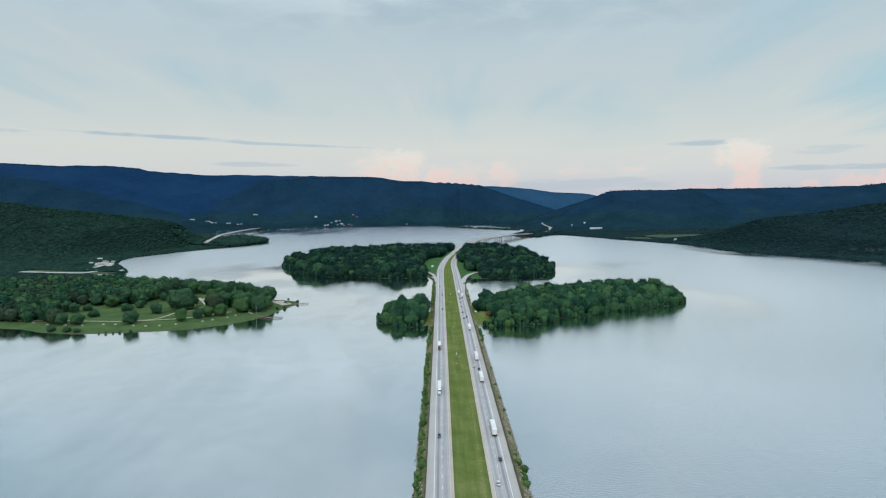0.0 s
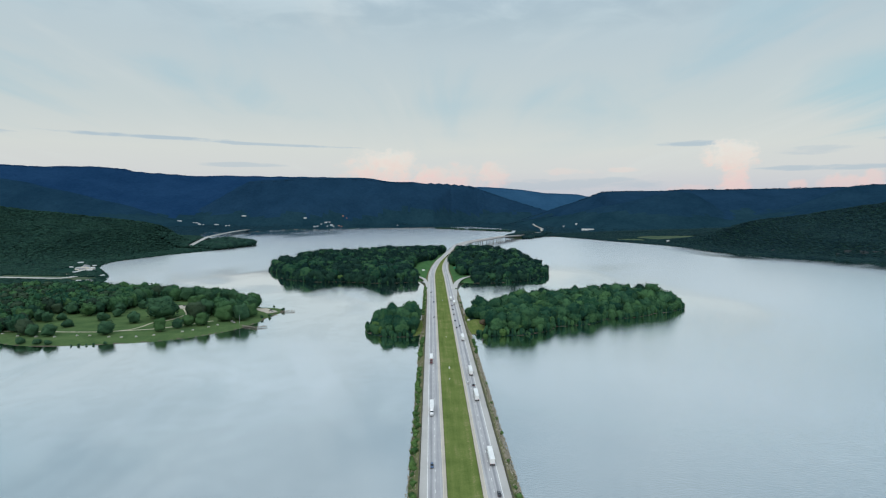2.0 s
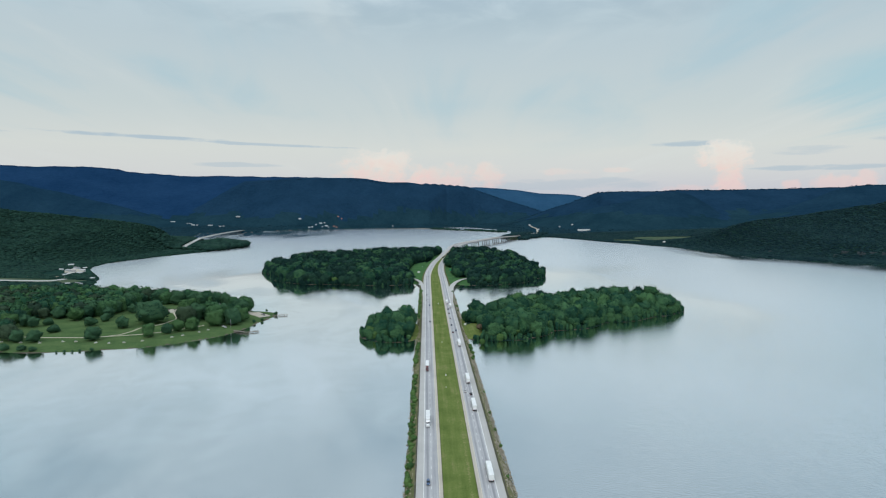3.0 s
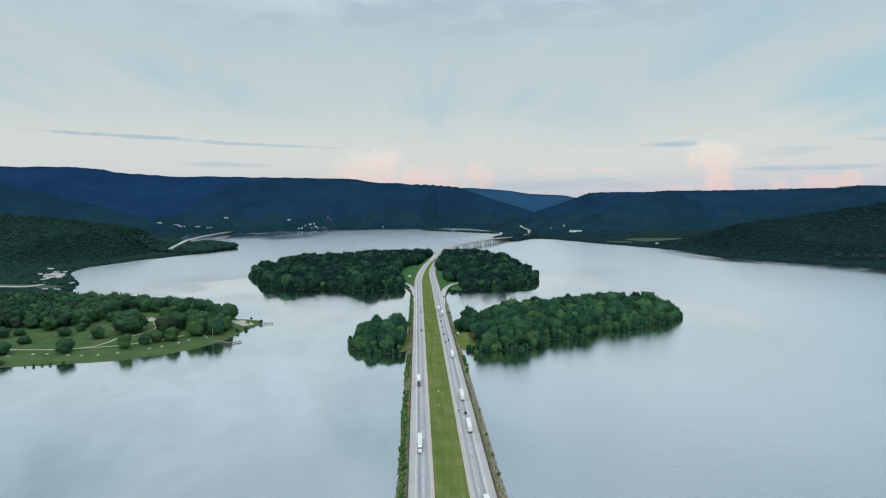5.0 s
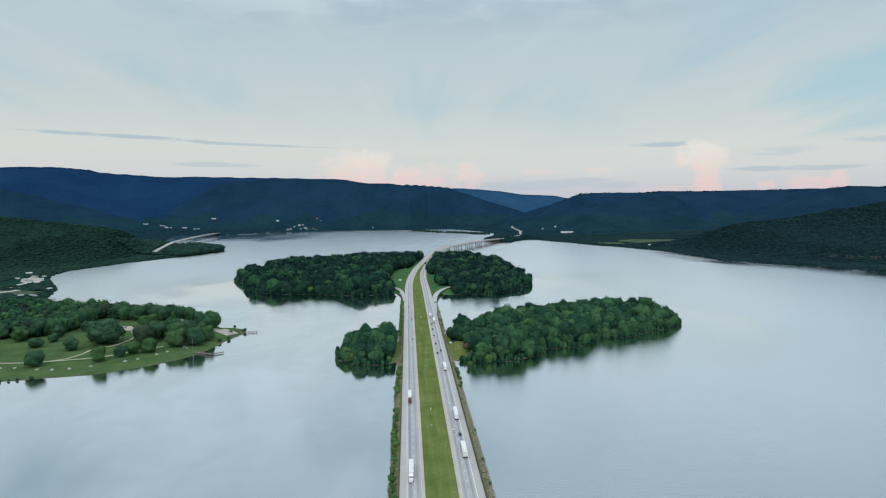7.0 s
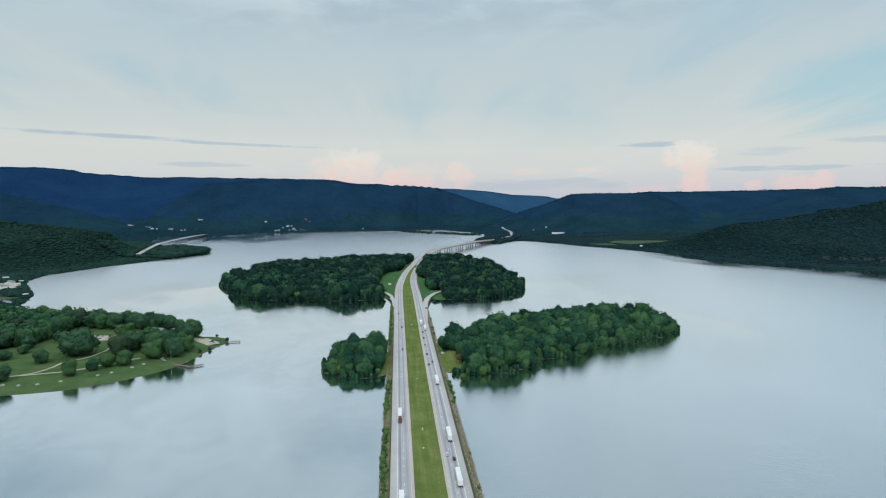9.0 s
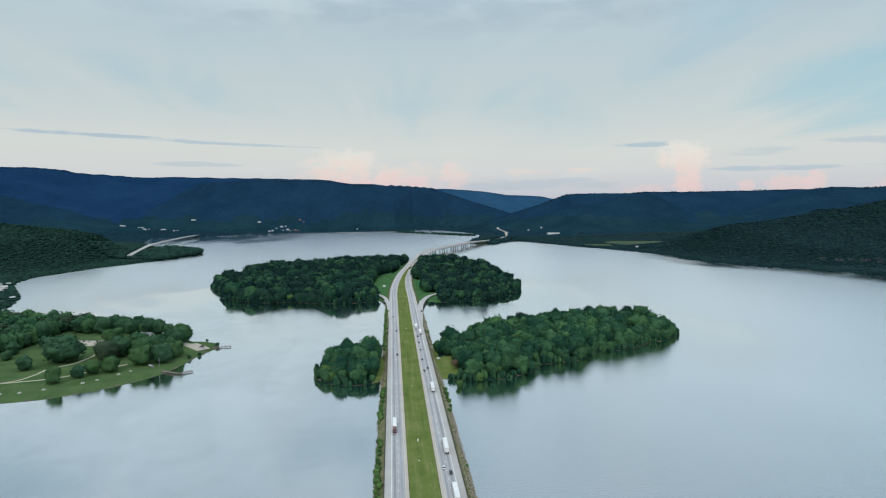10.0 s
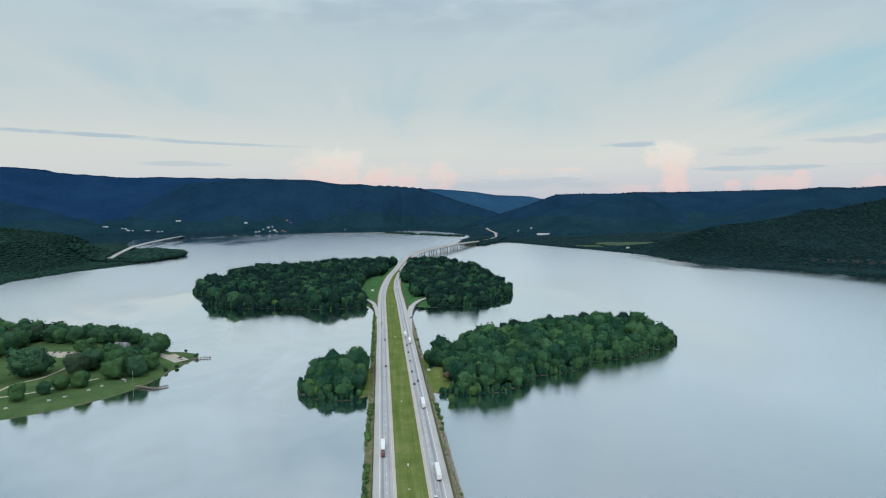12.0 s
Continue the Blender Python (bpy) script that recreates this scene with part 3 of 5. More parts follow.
def ground_z(x, y):
    """The height of the land; under the lake it lies some metres deep."""
    x, y = np.asarray(x, float), np.asarray(y, float)
    near, far = isles(x, y), mainland(x, y)
    z = np.maximum(np.clip(near * 0.22, -4, 2.6 + 0.008 * np.maximum(near, 0)), np.clip(far * 0.15, -4, 3 + 0.03 * np.maximum(far, 0)))
    lee = np.where((x < 0) & (y > 1500) & (y < 2600), 0.06 + 0.94 * smooth(west_road_x(y) - x, 0, 110), 1.0)
    lee = np.where(y < 1740, lee + (1 - lee) * smooth(y, 1740, 1560), lee)
    rough = 1 - 0.85 * smooth(y, 2500, 2800)
    hill = lee * ridges(x, y) * (1 + 0.05 * rough * vnoise(x, y, 160, 23)) * (1 + 0.016 * rough * vnoise(x, y, 52, 29, 2)) * smooth(far, 20 * smooth(y, 2500, 3000) - 5, 260)
    z = np.where(far > 0, np.maximum(z, np.minimum(hill, 2 + (0.75 - 0.45 * smooth(y, 2700, 3100)) * far + 0.0020 * far**2)), z)
    # the knoll at the tip of the western headland
    z = z + np.where(far > 0, 14.0 * smooth(far, 0, 30) * np.exp(-(((x + 706) / 42) ** 2) - ((y - 2040) / 55) ** 2), 0)
    aside = np.abs(x - road_x(y))
    z = np.where((np.abs(x - west_road_x(y)) < 16) & (y > 1900) & (y < 2250), west_road_z(y) - 0.9, z)
    z = np.where((aside < 40) & (y > 2440) & (y < 2800) & ((far > -6) | (near > 0)), road_z(y) - 0.3 - 0.4 * np.clip(aside - 17, 0, 30), z)
    return np.where((aside < 34) & (y < 2440), np.minimum(z, road_z(y) - 1.2 - 0.35 * np.clip(aside - 22, 0, 12)), z)


def east_field(x, y):
    """Hay and pasture on the eastern shore, parted by hedges."""
    wave = 9 * vnoise(x, y, 60, 91, 2)
    pasture = ((x - 850 + 0.4 * (y - 2190)) / 52) ** 2 + ((y - 2190) / 110) ** 2 + wave / 20 < 1
    hay = ((x - 735 + 0.45 * (y - 2240)) / 34) ** 2 + ((y - 2240) / 55) ** 2 + wave / 20 < 1
    return pasture | hay


def wooded(x, y):
    """Where trees may stand beside the motorway and its ramps."""
    d = x - road_x(y)
    left = np.where(y < 1060, -33, np.where(y < 1118, -40, np.where(y < 1400, -58, -30 - 28 * (1 - smooth(y, 1400, 1480)))))
    right = np.where(y < 650, 33, np.where(y < 722, 44, np.where(y < 1050, 31, np.where(y < 1152, 60, np.where(y < 1350, 40, 26)))))
    return (d < left) | (d > right)


# ---- the ground and the lake ----
def steps(*runs):
    out = []
    for a, b, d in runs:
        out += list(np.arange(a, b - 1e-6, d))
    return np.array(out + [runs[-1][1]])


def make_ground():
    xs = steps((-5000, -2400, 60), (-2400, -640, 24), (-640, 360, 5), (360, 1000, 16), (1000, 2600, 24), (2600, 5000, 60))
    ys = steps((-1500, 500, 100), (500, 1130, 5), (1130, 1800, 8), (1800, 2600, 20), (2600, 4700, 26), (4700, 5500, 100))
    x, y = np.meshgrid(xs, ys)
    z = ground_z(x, y)
    i = np.arange(len(xs) * len(ys)).reshape(len(ys), len(xs))
    quads = np.stack([i[:-1, :-1], i[:-1, 1:], i[1:, 1:], i[1:, :-1]], -1).reshape(-1, 4)
    cx, cy = (xs[:-1] + xs[1:])[None] / 2 + 0 * ys[:-1, None], (ys[:-1] + ys[1:])[:, None] / 2 + 0 * xs[None, :-1]
    near, far = isles(cx, cy), mainland(cx, cy)
    slot = np.where(far > 0.5, 1, 0)
    # Each far ridge takes its own haze-tinted slot.
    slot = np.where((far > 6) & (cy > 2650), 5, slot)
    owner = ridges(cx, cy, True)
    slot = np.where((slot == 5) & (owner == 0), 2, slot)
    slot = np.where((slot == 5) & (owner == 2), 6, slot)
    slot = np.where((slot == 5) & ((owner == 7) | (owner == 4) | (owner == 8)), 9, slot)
    # Low ground takes the teal haze tint below a ragged height.
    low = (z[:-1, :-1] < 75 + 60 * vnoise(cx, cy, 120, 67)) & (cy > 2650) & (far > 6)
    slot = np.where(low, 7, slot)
    grown = (lobes(cx, cy, ISLE_EAST + ISLE_SMALL + ISLE_WOODED + ISLE_FAR + SPIT + POINT) > -12) & wooded(cx, cy)
    slot = np.where(grown, 1, slot)
    slot = np.where((slot == 0) & (cy > 1000), 8, slot)
    slot = np.where((slot == 0) & (np.abs(cx) < 60) & (cy < 800), 10, slot)
    slot = np.where((near < 0.5) & (far < -8), 3, slot)
    slot = np.where((near < 0.5) & (far >= -8) & (far < 0.5), np.where(cy > 2650, 7, 1), slot)
    meadow = (far > 15) & (far < 190) & (east_field(cx, cy) | ((cx < -640) & (cy > 1095) & (cy < 1150) & (cx > -950)))
    slot = np.where(meadow, 4, slot)
    me = mesh_of("ground", np.stack([x, y, z], -1).reshape(-1, 3), quads, [MAT["grass"], MAT["hill"], MAT["ridge"], MAT["mud"], MAT["field"], MAT["slope"], MAT["haze_back_ridge"], MAT["foot"], MAT["lawn"], MAT["spur"], MAT["median"]], slot.ravel(), True)
    tagged(new("ground", me), "grassy islands, lake shores and wooded hills", "ground", kind="structure")


make_ground()


def make_lake():
    bm = bmesh.new()
    bmesh.ops.create_grid(bm, x_segments=24, y_segments=24, size=5000, matrix=Matrix.Translation((0, 2000, 0)))
    tagged(part("water", bm, MAT["water"]), "calm grey-blue lake that mirrors the evening sky", "lake", kind="structure")


make_lake()


# ---- the motorway ----
def strip(name, ys, left, right, lift, mat, label="", parent=None):
    """A ribbon along the road between two offsets from its middle."""
    cx, cz = road_x(ys), road_z(ys)
    a = np.stack([cx + left(ys), ys, cz + lift], -1)
    b = np.stack([cx + right(ys), ys, cz + lift], -1)
    n = len(ys)
    i = np.arange(n - 1)
    ob = new(name, mesh_of(name, np.concatenate([a, b]), np.stack([i, i + n, i + n + 1, i + 1], -1), [mat]))
    ob.parent = parent
    return tagged(ob, label) if label else ob


ROAD_Y = steps((-300, 1060, 20), (1060, 2760, 10))
WIDE, INNER, LANES = 12.9, 1.6, 7.4


def make_causeway():
    """The bank that carries the road, as one profile swept along it."""
    prof = [(-33, -2.5), (-27.5, -0.4 - 5), (-24, -1.3), (-22.6, -0.35), (-21.5, -0.25), (-8.0, -0.25), (-5, -0.55), (0, -0.8), (5, -0.55), (8.0, -0.25), (21.5, -0.25), (22.6, -0.35), (24, -1.3), (27.5, -5.4), (33, -7.5)]
    ys = steps((-300, 1800, 6))
    verts, n = [], len(prof)
    for k, (o, dz) in enumerate(prof):
        jag = 0.9 * vnoise(o, ys, 14, 40 + k) if abs(o) > 23 else 0 * ys
        m = half_median(ys)
        off = np.sign(o) * (np.abs(o) - 8.4 + m) if abs(o) > 6 else o * m / 8.4
        z = road_z(ys) + dz if abs(o) < 25 else np.where(abs(o) > 30, -2.5, -0.6) + 0 * ys
        verts.append(np.stack([road_x(ys) + off + jag, ys, z + (0.3 * jag if abs(o) < 30 else 0)], -1))
    verts = np.concatenate(verts)
    i = np.arange(len(ys) - 1)
    faces, slots = [], []
    for k in range(n - 1):
        a, b = k * len(ys) + i, (k + 1) * len(ys) + i
        faces.append(np.stack([a, b, b + 1, a + 1], -1))
        slots += [0 if abs(prof[k][0] + prof[k + 1][0]) / 2 < 9 else 1] * len(i)
    tagged(new("embankment", mesh_of("embankment", verts, faces, [MAT["median"], MAT["verge"]], slots, True)), "grassy motorway embankment crossing the lake", "embankment", kind="structure")


make_causeway()


def make_road(side):
    """One carriageway: pale shoulders, darker lanes, painted lines."""
    inner = lambda y: half_median(y)
    sgn = lambda f: (lambda y: side * f(y))
    road = strip("road", ROAD_Y, sgn(lambda y: inner(y)), sgn(lambda y: inner(y) + WIDE), 0.0, MAT["shoulder"])
    tagged(road, "grey two-lane motorway carriageway with pale shoulders", "road", kind="structure")
    strip("lane", ROAD_Y, sgn(lambda y: inner(y) + INNER), sgn(lambda y: inner(y) + INNER + LANES), 0.03, MAT["lane"], "worn grey asphalt lanes", road)
    strip("edge_line", ROAD_Y, sgn(lambda y: inner(y) + INNER + LANES - 0.1), sgn(lambda y: inner(y) + INNER + LANES + 0.25), 0.06, MAT["white_line"], "white edge line", road)
    strip("edge_line", ROAD_Y, sgn(lambda y: inner(y) + INNER - 0.15), sgn(lambda y: inner(y) + INNER + 0.15), 0.06, MAT["yellow_line"], "faded yellow edge line", road)
    strip("inner_shoulder", ROAD_Y, sgn(lambda y: inner(y) - 0.1), sgn(lambda y: inner(y) + INNER - 0.3), 0.02, MAT["inner_shoulder"], "tan worn inner shoulder", road)
    bm = bmesh.new()
    box(bm, -0.11, 0.11, -1.6, 1.6, 0.0, 0.05)
    first = part("lane_dash", bm, MAT["white_line"], road)
    for k in range(130):
        y = 228 + 11.0 * k
        o = first if k == 0 else new("lane_dash", first.data)
        o.parent = road
        slope = math.atan(float(road_x(y + 1) - road_x(y)))
        o.matrix_world = pose(float(road_x(y)) + side * (float(inner(y)) + INNER + LANES / 2), y, float(road_z(y)) + 0.04, 0, 0, -math.degrees(slope))


for side in (-1, 1):
    make_road(side)

# ---- trees and woods ----
rng = np.random.default_rng(7)


def ico(level):
    bm = bmesh.new()
    bmesh.ops.create_icosphere(bm, subdivisions=level, radius=1.0)
    v = np.array([p.co[:] for p in bm.verts])
    f = np.array([[p.index for p in q.verts] for q in bm.faces])
    bm.free()
    return v, f


ICO1, ICO2, ICO3 = ico(1), ico(2), ico(3)


def leaf_cards(centres, outward, size, r):
    """Small bent leaf clumps: one quad each, facing roughly outward."""
    n = len(centres)
    face = outward + r.normal(0, 0.75, (n, 3)) + (0, 0, 0.35)
    face /= np.linalg.norm(face, axis=1)[:, None]
    u = np.cross(face, r.normal(0, 1, (n, 3)))
    u /= np.linalg.norm(u, axis=1)[:, None]
    w = np.cross(face, u)
    s = size * r.uniform(0.6, 1.35, (n, 1))
    k = r.uniform(0.45, 1.0, (n, 4, 1))
    corners = np.stack([-u * s, w * s * 0.8, u * s, -w * s * 0.8], 1) * k + centres[:, None]
    return corners.reshape(-1, 3), np.arange(4 * n).reshape(n, 4)


def crown_arrays(seed, bumps, cards, core, shape="broad", leaf=0.095):
    """A crown one unit high: a swelling mass of boughs under small leaf clumps. Returns verts, triangles, quads."""
    r = np.random.default_rng(seed)
    low, wide = {"broad": (0.14, 0.42), "shore": (0.03, 0.43), "round": (0.04, 0.46), "shrub": (0.0, 0.46)}[shape]
    bough = r.normal(0, 1, (bumps, 3))
    bough[:, 2] = np.abs(bough[:, 2]) * 1.1 - 0.35
    bough /= np.linalg.norm(bough, axis=1)[:, None]
    swell, sharp = r.uniform(0.08, 0.42, bumps), r.uniform(0.035, 0.09, bumps)
    if shape == "round":
        swell, sharp = swell * 1.35, sharp * 1.7
    twig = r.normal(0, 1, (90, 3))
    twig /= np.linalg.norm(twig, axis=1)[:, None]
    half = (1 - low) / 2

    def shell(d):
        reach = 0.68 + np.max(swell * np.exp(-(1 - d @ bough.T) / sharp), axis=1) + np.max(0.11 * np.exp(-(1 - d @ twig.T) / 0.018), axis=1)
        q = d * reach[:, None]
        if low < 0.05:  # leafy down to the ground
            skirt = np.where(d[:, 2] < 0, np.maximum(1 - d[:, 2] ** 2, 0.2) ** -0.4, 1.0)
            q[:, :2] *= skirt[:, None]
            q[:, 2] *= np.where(d[:, 2] < 0, 1.45, 1.0)
        return q

    v, f = core
    body = shell(v) * (0.85 + 0.05 * r.normal(0, 1, (len(v), 1)))
    d = r.normal(0, 1, (cards, 3))
    d[:, 2] = d[:, 2] * 0.8 + 0.2
    d /= np.linalg.norm(d, axis=1)[:, None]
    cv, cf = leaf_cards(shell(d) * r.uniform(0.82, 0.99, (cards, 1)), d, leaf, r)
    v = np.concatenate([body, cv]) * (wide, wide, half) + (0, 0, low + half)
    v[:, 2] = np.maximum(v[:, 2], 0.0)
    return v, f, cf + len(body)


def make_tree(name, seed, shape, label, leaf="leaf", category="tree"):
    """A tree one unit high: a tapered trunk with limbs, and a crown."""
    r = random.Random(seed)
    thing = empty(name, Matrix(), label, category)
    bm = bmesh.new()
    rod(bm, (0, 0, -0.06), (0.01, 0.0, 0.22), 0.030, 0.022, 7)
    rod(bm, (0.01, 0, 0.22), (-0.01, 0.01, 0.62), 0.022, 0.008, 6)
    for k in range(5):
        a, h = 1.3 * k + r.random(), 0.20 + 0.07 * k
        rod(bm, (0.005, 0, h), (0.24 * math.cos(a), 0.24 * math.sin(a), h + 0.2), 0.012, 0.004, 5)
    part("trunk", bm, MAT["bark"], thing, "grey-brown trunk and limbs")
    v, t, q = crown_arrays(seed, 15 if shape == "round" else 30, 1100, ICO3, shape, 0.07)
    crown = new("crown", mesh_of("crown", v, [t, q], [MAT[leaf]], None, True))
    crown.parent = thing
    return thing


def make_shrub(name, seed, label):
    v, t, q = crown_arrays(seed, 10, 150, ICO2, "shrub", 0.16)
    ob = new(name, mesh_of(name, v, [t, q], [MAT["scrub"]], None, True))
    return tagged(ob, label, "shrub")


def jitter(x0, x1, y0, y1, gap, seed):
    """A shaken grid of places."""
    r = np.random.default_rng(seed)
    gx, gy = np.meshgrid(np.arange(x0, x1, gap), np.arange(y0, y1, gap))
    gx = gx + (np.arange(gx.shape[0]) % 2)[:, None] * gap / 2
    p = np.stack([gx.ravel(), gy.ravel()], -1)
    return p + r.uniform(-0.48, 0.48, p.shape) * gap


def scatter(name, protos, places, sizes, mat, label, category, seed, smooth_it=True):
    """Many crowns joined into one wood."""
    r = np.random.default_rng(seed)
    kind = r.integers(0, len(protos), len(places))
    mats = mat if isinstance(mat, list) else [mat]
    tone = r.integers(0, len(mats), len(places))
    verts, groups, slots, n = [], {}, {}, 0
    for k, (v, *faces) in enumerate(protos):
        sel = kind == k
        m = sel.sum()
        if not m:
            continue
        a = r.uniform(0, 6.283, m)
        s = sizes[sel]
        c, d = np.cos(a)[:, None], np.sin(a)[:, None]
        flat = r.uniform(0.9, 1.3, (m, 1)) * s[:, :1]
        x = (v[None, :, 0] * c - v[None, :, 1] * d) * flat + places[sel, 0:1]
        y = (v[None, :, 0] * d + v[None, :, 1] * c) * flat + places[sel, 1:2]
        z = v[None, :, 2] * s[:, 1:2] + places[sel, 2:3]
        verts.append(np.stack([x, y, z], -1).reshape(-1, 3))
        for f in faces:
            groups.setdefault(f.shape[1], []).append((f[None] + (n + len(v) * np.arange(m))[:, None, None]).reshape(-1, f.shape[1]))
            slots.setdefault(f.shape[1], []).append(np.repeat(tone[sel], len(f)))
        n += len(v) * m
    me = mesh_of(name, np.concatenate(verts), [np.concatenate(g) for g in groups.values()], mats, np.concatenate([np.concatenate(q) for q in slots.values()]) if len(mats) > 1 else None, smooth_it)
    return tagged(new(name, me), label, category, kind="stuff")


TREES = [make_tree("tree", 20 + k, s, lab, "leaf" if s == "shore" else "park_leaf") for k, (s, lab) in enumerate([
    ("shore", "dense green broadleaf tree at the lake shore"), ("shore", "dense green broadleaf tree at the lake shore"),
    ("shore", "dense green broadleaf tree at the lake shore"), ("round", "dense rounded green shade tree on mown grass"),
    ("round", "dense rounded green shade tree on mown grass"), ("round", "small round green tree on mown grass")])]
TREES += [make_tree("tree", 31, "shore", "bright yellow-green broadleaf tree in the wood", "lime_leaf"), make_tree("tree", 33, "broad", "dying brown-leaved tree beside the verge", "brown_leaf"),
          make_tree("tree", 35, "shore", "tall dark tree standing above the wood", "dark_shaded_leaf"), make_tree("tree", 37, "shore", "green broadleaf tree at the far island's shore, shade painted into its leaves", "shaded_shore_leaf"),
          make_tree("tree", 39, "shore", "green broadleaf tree at the far island's shore, shade painted into its leaves", "shaded_shore_leaf"),
          make_tree("tree", 41, "round", "bright green spreading shade tree on mown grass", "park_leaf_fresh"), make_tree("tree", 43, "round", "dull olive-green rounded tree on mown grass", "park_leaf_dull"),
          make_tree("tree", 45, "round", "bright green spreading shade tree on mown grass", "park_leaf_fresh")]
used = set()


def plant(kind, x, y, high, wide=1.0, group="", label="", turn=None, name=""):
    """A tree at a place; the first of a kind is the built one."""
    z = max(float(ground_z(x, y)), 0.1) - 0.1
    m = Matrix.LocRotScale((x, y, z), Euler((0, 0, rng.uniform(0, 6.28) if turn is None else turn)), (high * wide, high * wide, high))
    if kind not in used:
        used.add(kind)
        ob = TREES[kind]
        ob.matrix_basis = m
    else:
        k = TREES[kind].scale
        ob = copy_thing(TREES[kind], m @ Matrix.Diagonal((1 / k[0], 1 / k[1], 1 / k[2], 1)))
    tagged(ob, label, group=group)
    return ob


LITE = [crown_arrays(60 + k, 24, 320, ICO3, "shore", 0.10) for k in range(9)]
LITER = [crown_arrays(80 + k, 15, 110, ICO2, "shore", 0.17) for k in range(8)]
THICKET = [crown_arrays(95 + k, 8, 50, ICO2, "shore", 0.2) for k in range(5)]
HILL_CLUMPS = []
for k in range(8):
    v, f = ICO1
    r = np.random.default_rng(190 + k)
    HILL_CLUMPS.append((v * r.uniform(0.72, 1.12, (len(v), 1)), f))


def wood(name, groups, y0, y1, gap, high, fronts, group, label, seed, spread=0.25, protos=None, leaf=("wood_leaf", "wood_leaf_deep", "wood_leaf_fresh", "wood_leaf_deep"), kinds=(0, 1, 2)):
    """The trees of an island: those at its near shore as things, the rest joined."""
    lob = [c for g in groups for c in g]
    x0, x1 = min(a - r for a, b, r in lob), max(a + r for a, b, r in lob)
    p = jitter(x0, x1, y0, y1, gap, seed)
    s = np.maximum.reduce([lobes(p[:, 0], p[:, 1], g) for g in groups]) - 3.0 + 4.0 * vnoise(p[:, 0], p[:, 1], 38, 3)
    keep = (s > 3.5) & wooded(p[:, 0], p[:, 1])
    p, s = p[keep], s[keep]
    r = np.random.default_rng(seed + 1)
    h = high * (1 + spread * vnoise(p[:, 0], p[:, 1], 34, seed + 2, 2)) * np.where(r.random(len(p)) < 0.16, r.uniform(1.15, 1.45, len(p)), r.uniform(0.7, 1.1, len(p))) * (0.60 + 0.40 * smooth(s, 2, 20))
    h = h * np.where((p[:, 0] > 20) & (p[:, 1] > 1330), 1.22, 1.0)
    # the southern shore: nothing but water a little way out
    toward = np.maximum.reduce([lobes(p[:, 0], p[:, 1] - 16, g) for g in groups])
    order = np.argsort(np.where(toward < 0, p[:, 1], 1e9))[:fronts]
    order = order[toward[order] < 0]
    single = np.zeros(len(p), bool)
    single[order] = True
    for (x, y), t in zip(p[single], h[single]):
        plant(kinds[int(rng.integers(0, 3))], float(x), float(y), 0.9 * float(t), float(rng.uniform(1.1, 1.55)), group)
    z = np.maximum(ground_z(p[:, 0], p[:, 1]), 0.1) - 0.8
    rest = ~single
    places = np.column_stack([p, z])[rest]
    # low growth that hangs over the waterline
    q = jitter(x0, x1, y0, y1, 3.5, seed + 5)
    e = np.maximum.reduce([lobes(q[:, 0], q[:, 1], g) for g in groups]) - 3.0 + 4.0 * vnoise(q[:, 0], q[:, 1], 38, 3)
    q = q[(e > 0.4) & (e < 6.0) & wooded(q[:, 0], q[:, 1])]
    low = r.uniform(3.0, 8.0, len(q))
    scatter("shore_thicket", THICKET, np.column_stack([q, np.maximum(ground_z(q[:, 0], q[:, 1]), 0.0) - 1.2]), np.column_stack([low * r.uniform(0.75, 1.2, len(low)), low * r.uniform(1.0, 1.7, len(low))]), [MAT[k] for k in leaf], "low green thicket overhanging the waterline", "thicket", seed + 7)
    tall = h[rest]
    scatter(name, protos or LITE, places, np.column_stack([tall * r.uniform(0.85, 1.2, len(tall)), tall]), [MAT[k] for k in leaf], label, "wood", seed + 3)


wood("island_wood", [ISLE_EAST], 600, 930, 7.9, 17.5, 110, "trees at the island's shore", "dense green broadleaf wood covering the island", 300)
wood("island_wood", [ISLE_SMALL], 620, 770, 7.2, 17.5, 34, "trees on the small island", "dense green broadleaf wood on the small island", 320)
wood("island_wood", [ISLE_WOODED, ISLE_FAR], 1050, 1780, 8.6, 20.0, 85, "trees at the far island's shore", "green wood beside the motorway, shade painted into its leaves", 340, 0.2, LITER, ("dark_shaded_leaf", "dark_shaded_leaf", "wood_leaf_deep"), (9, 10, 9))


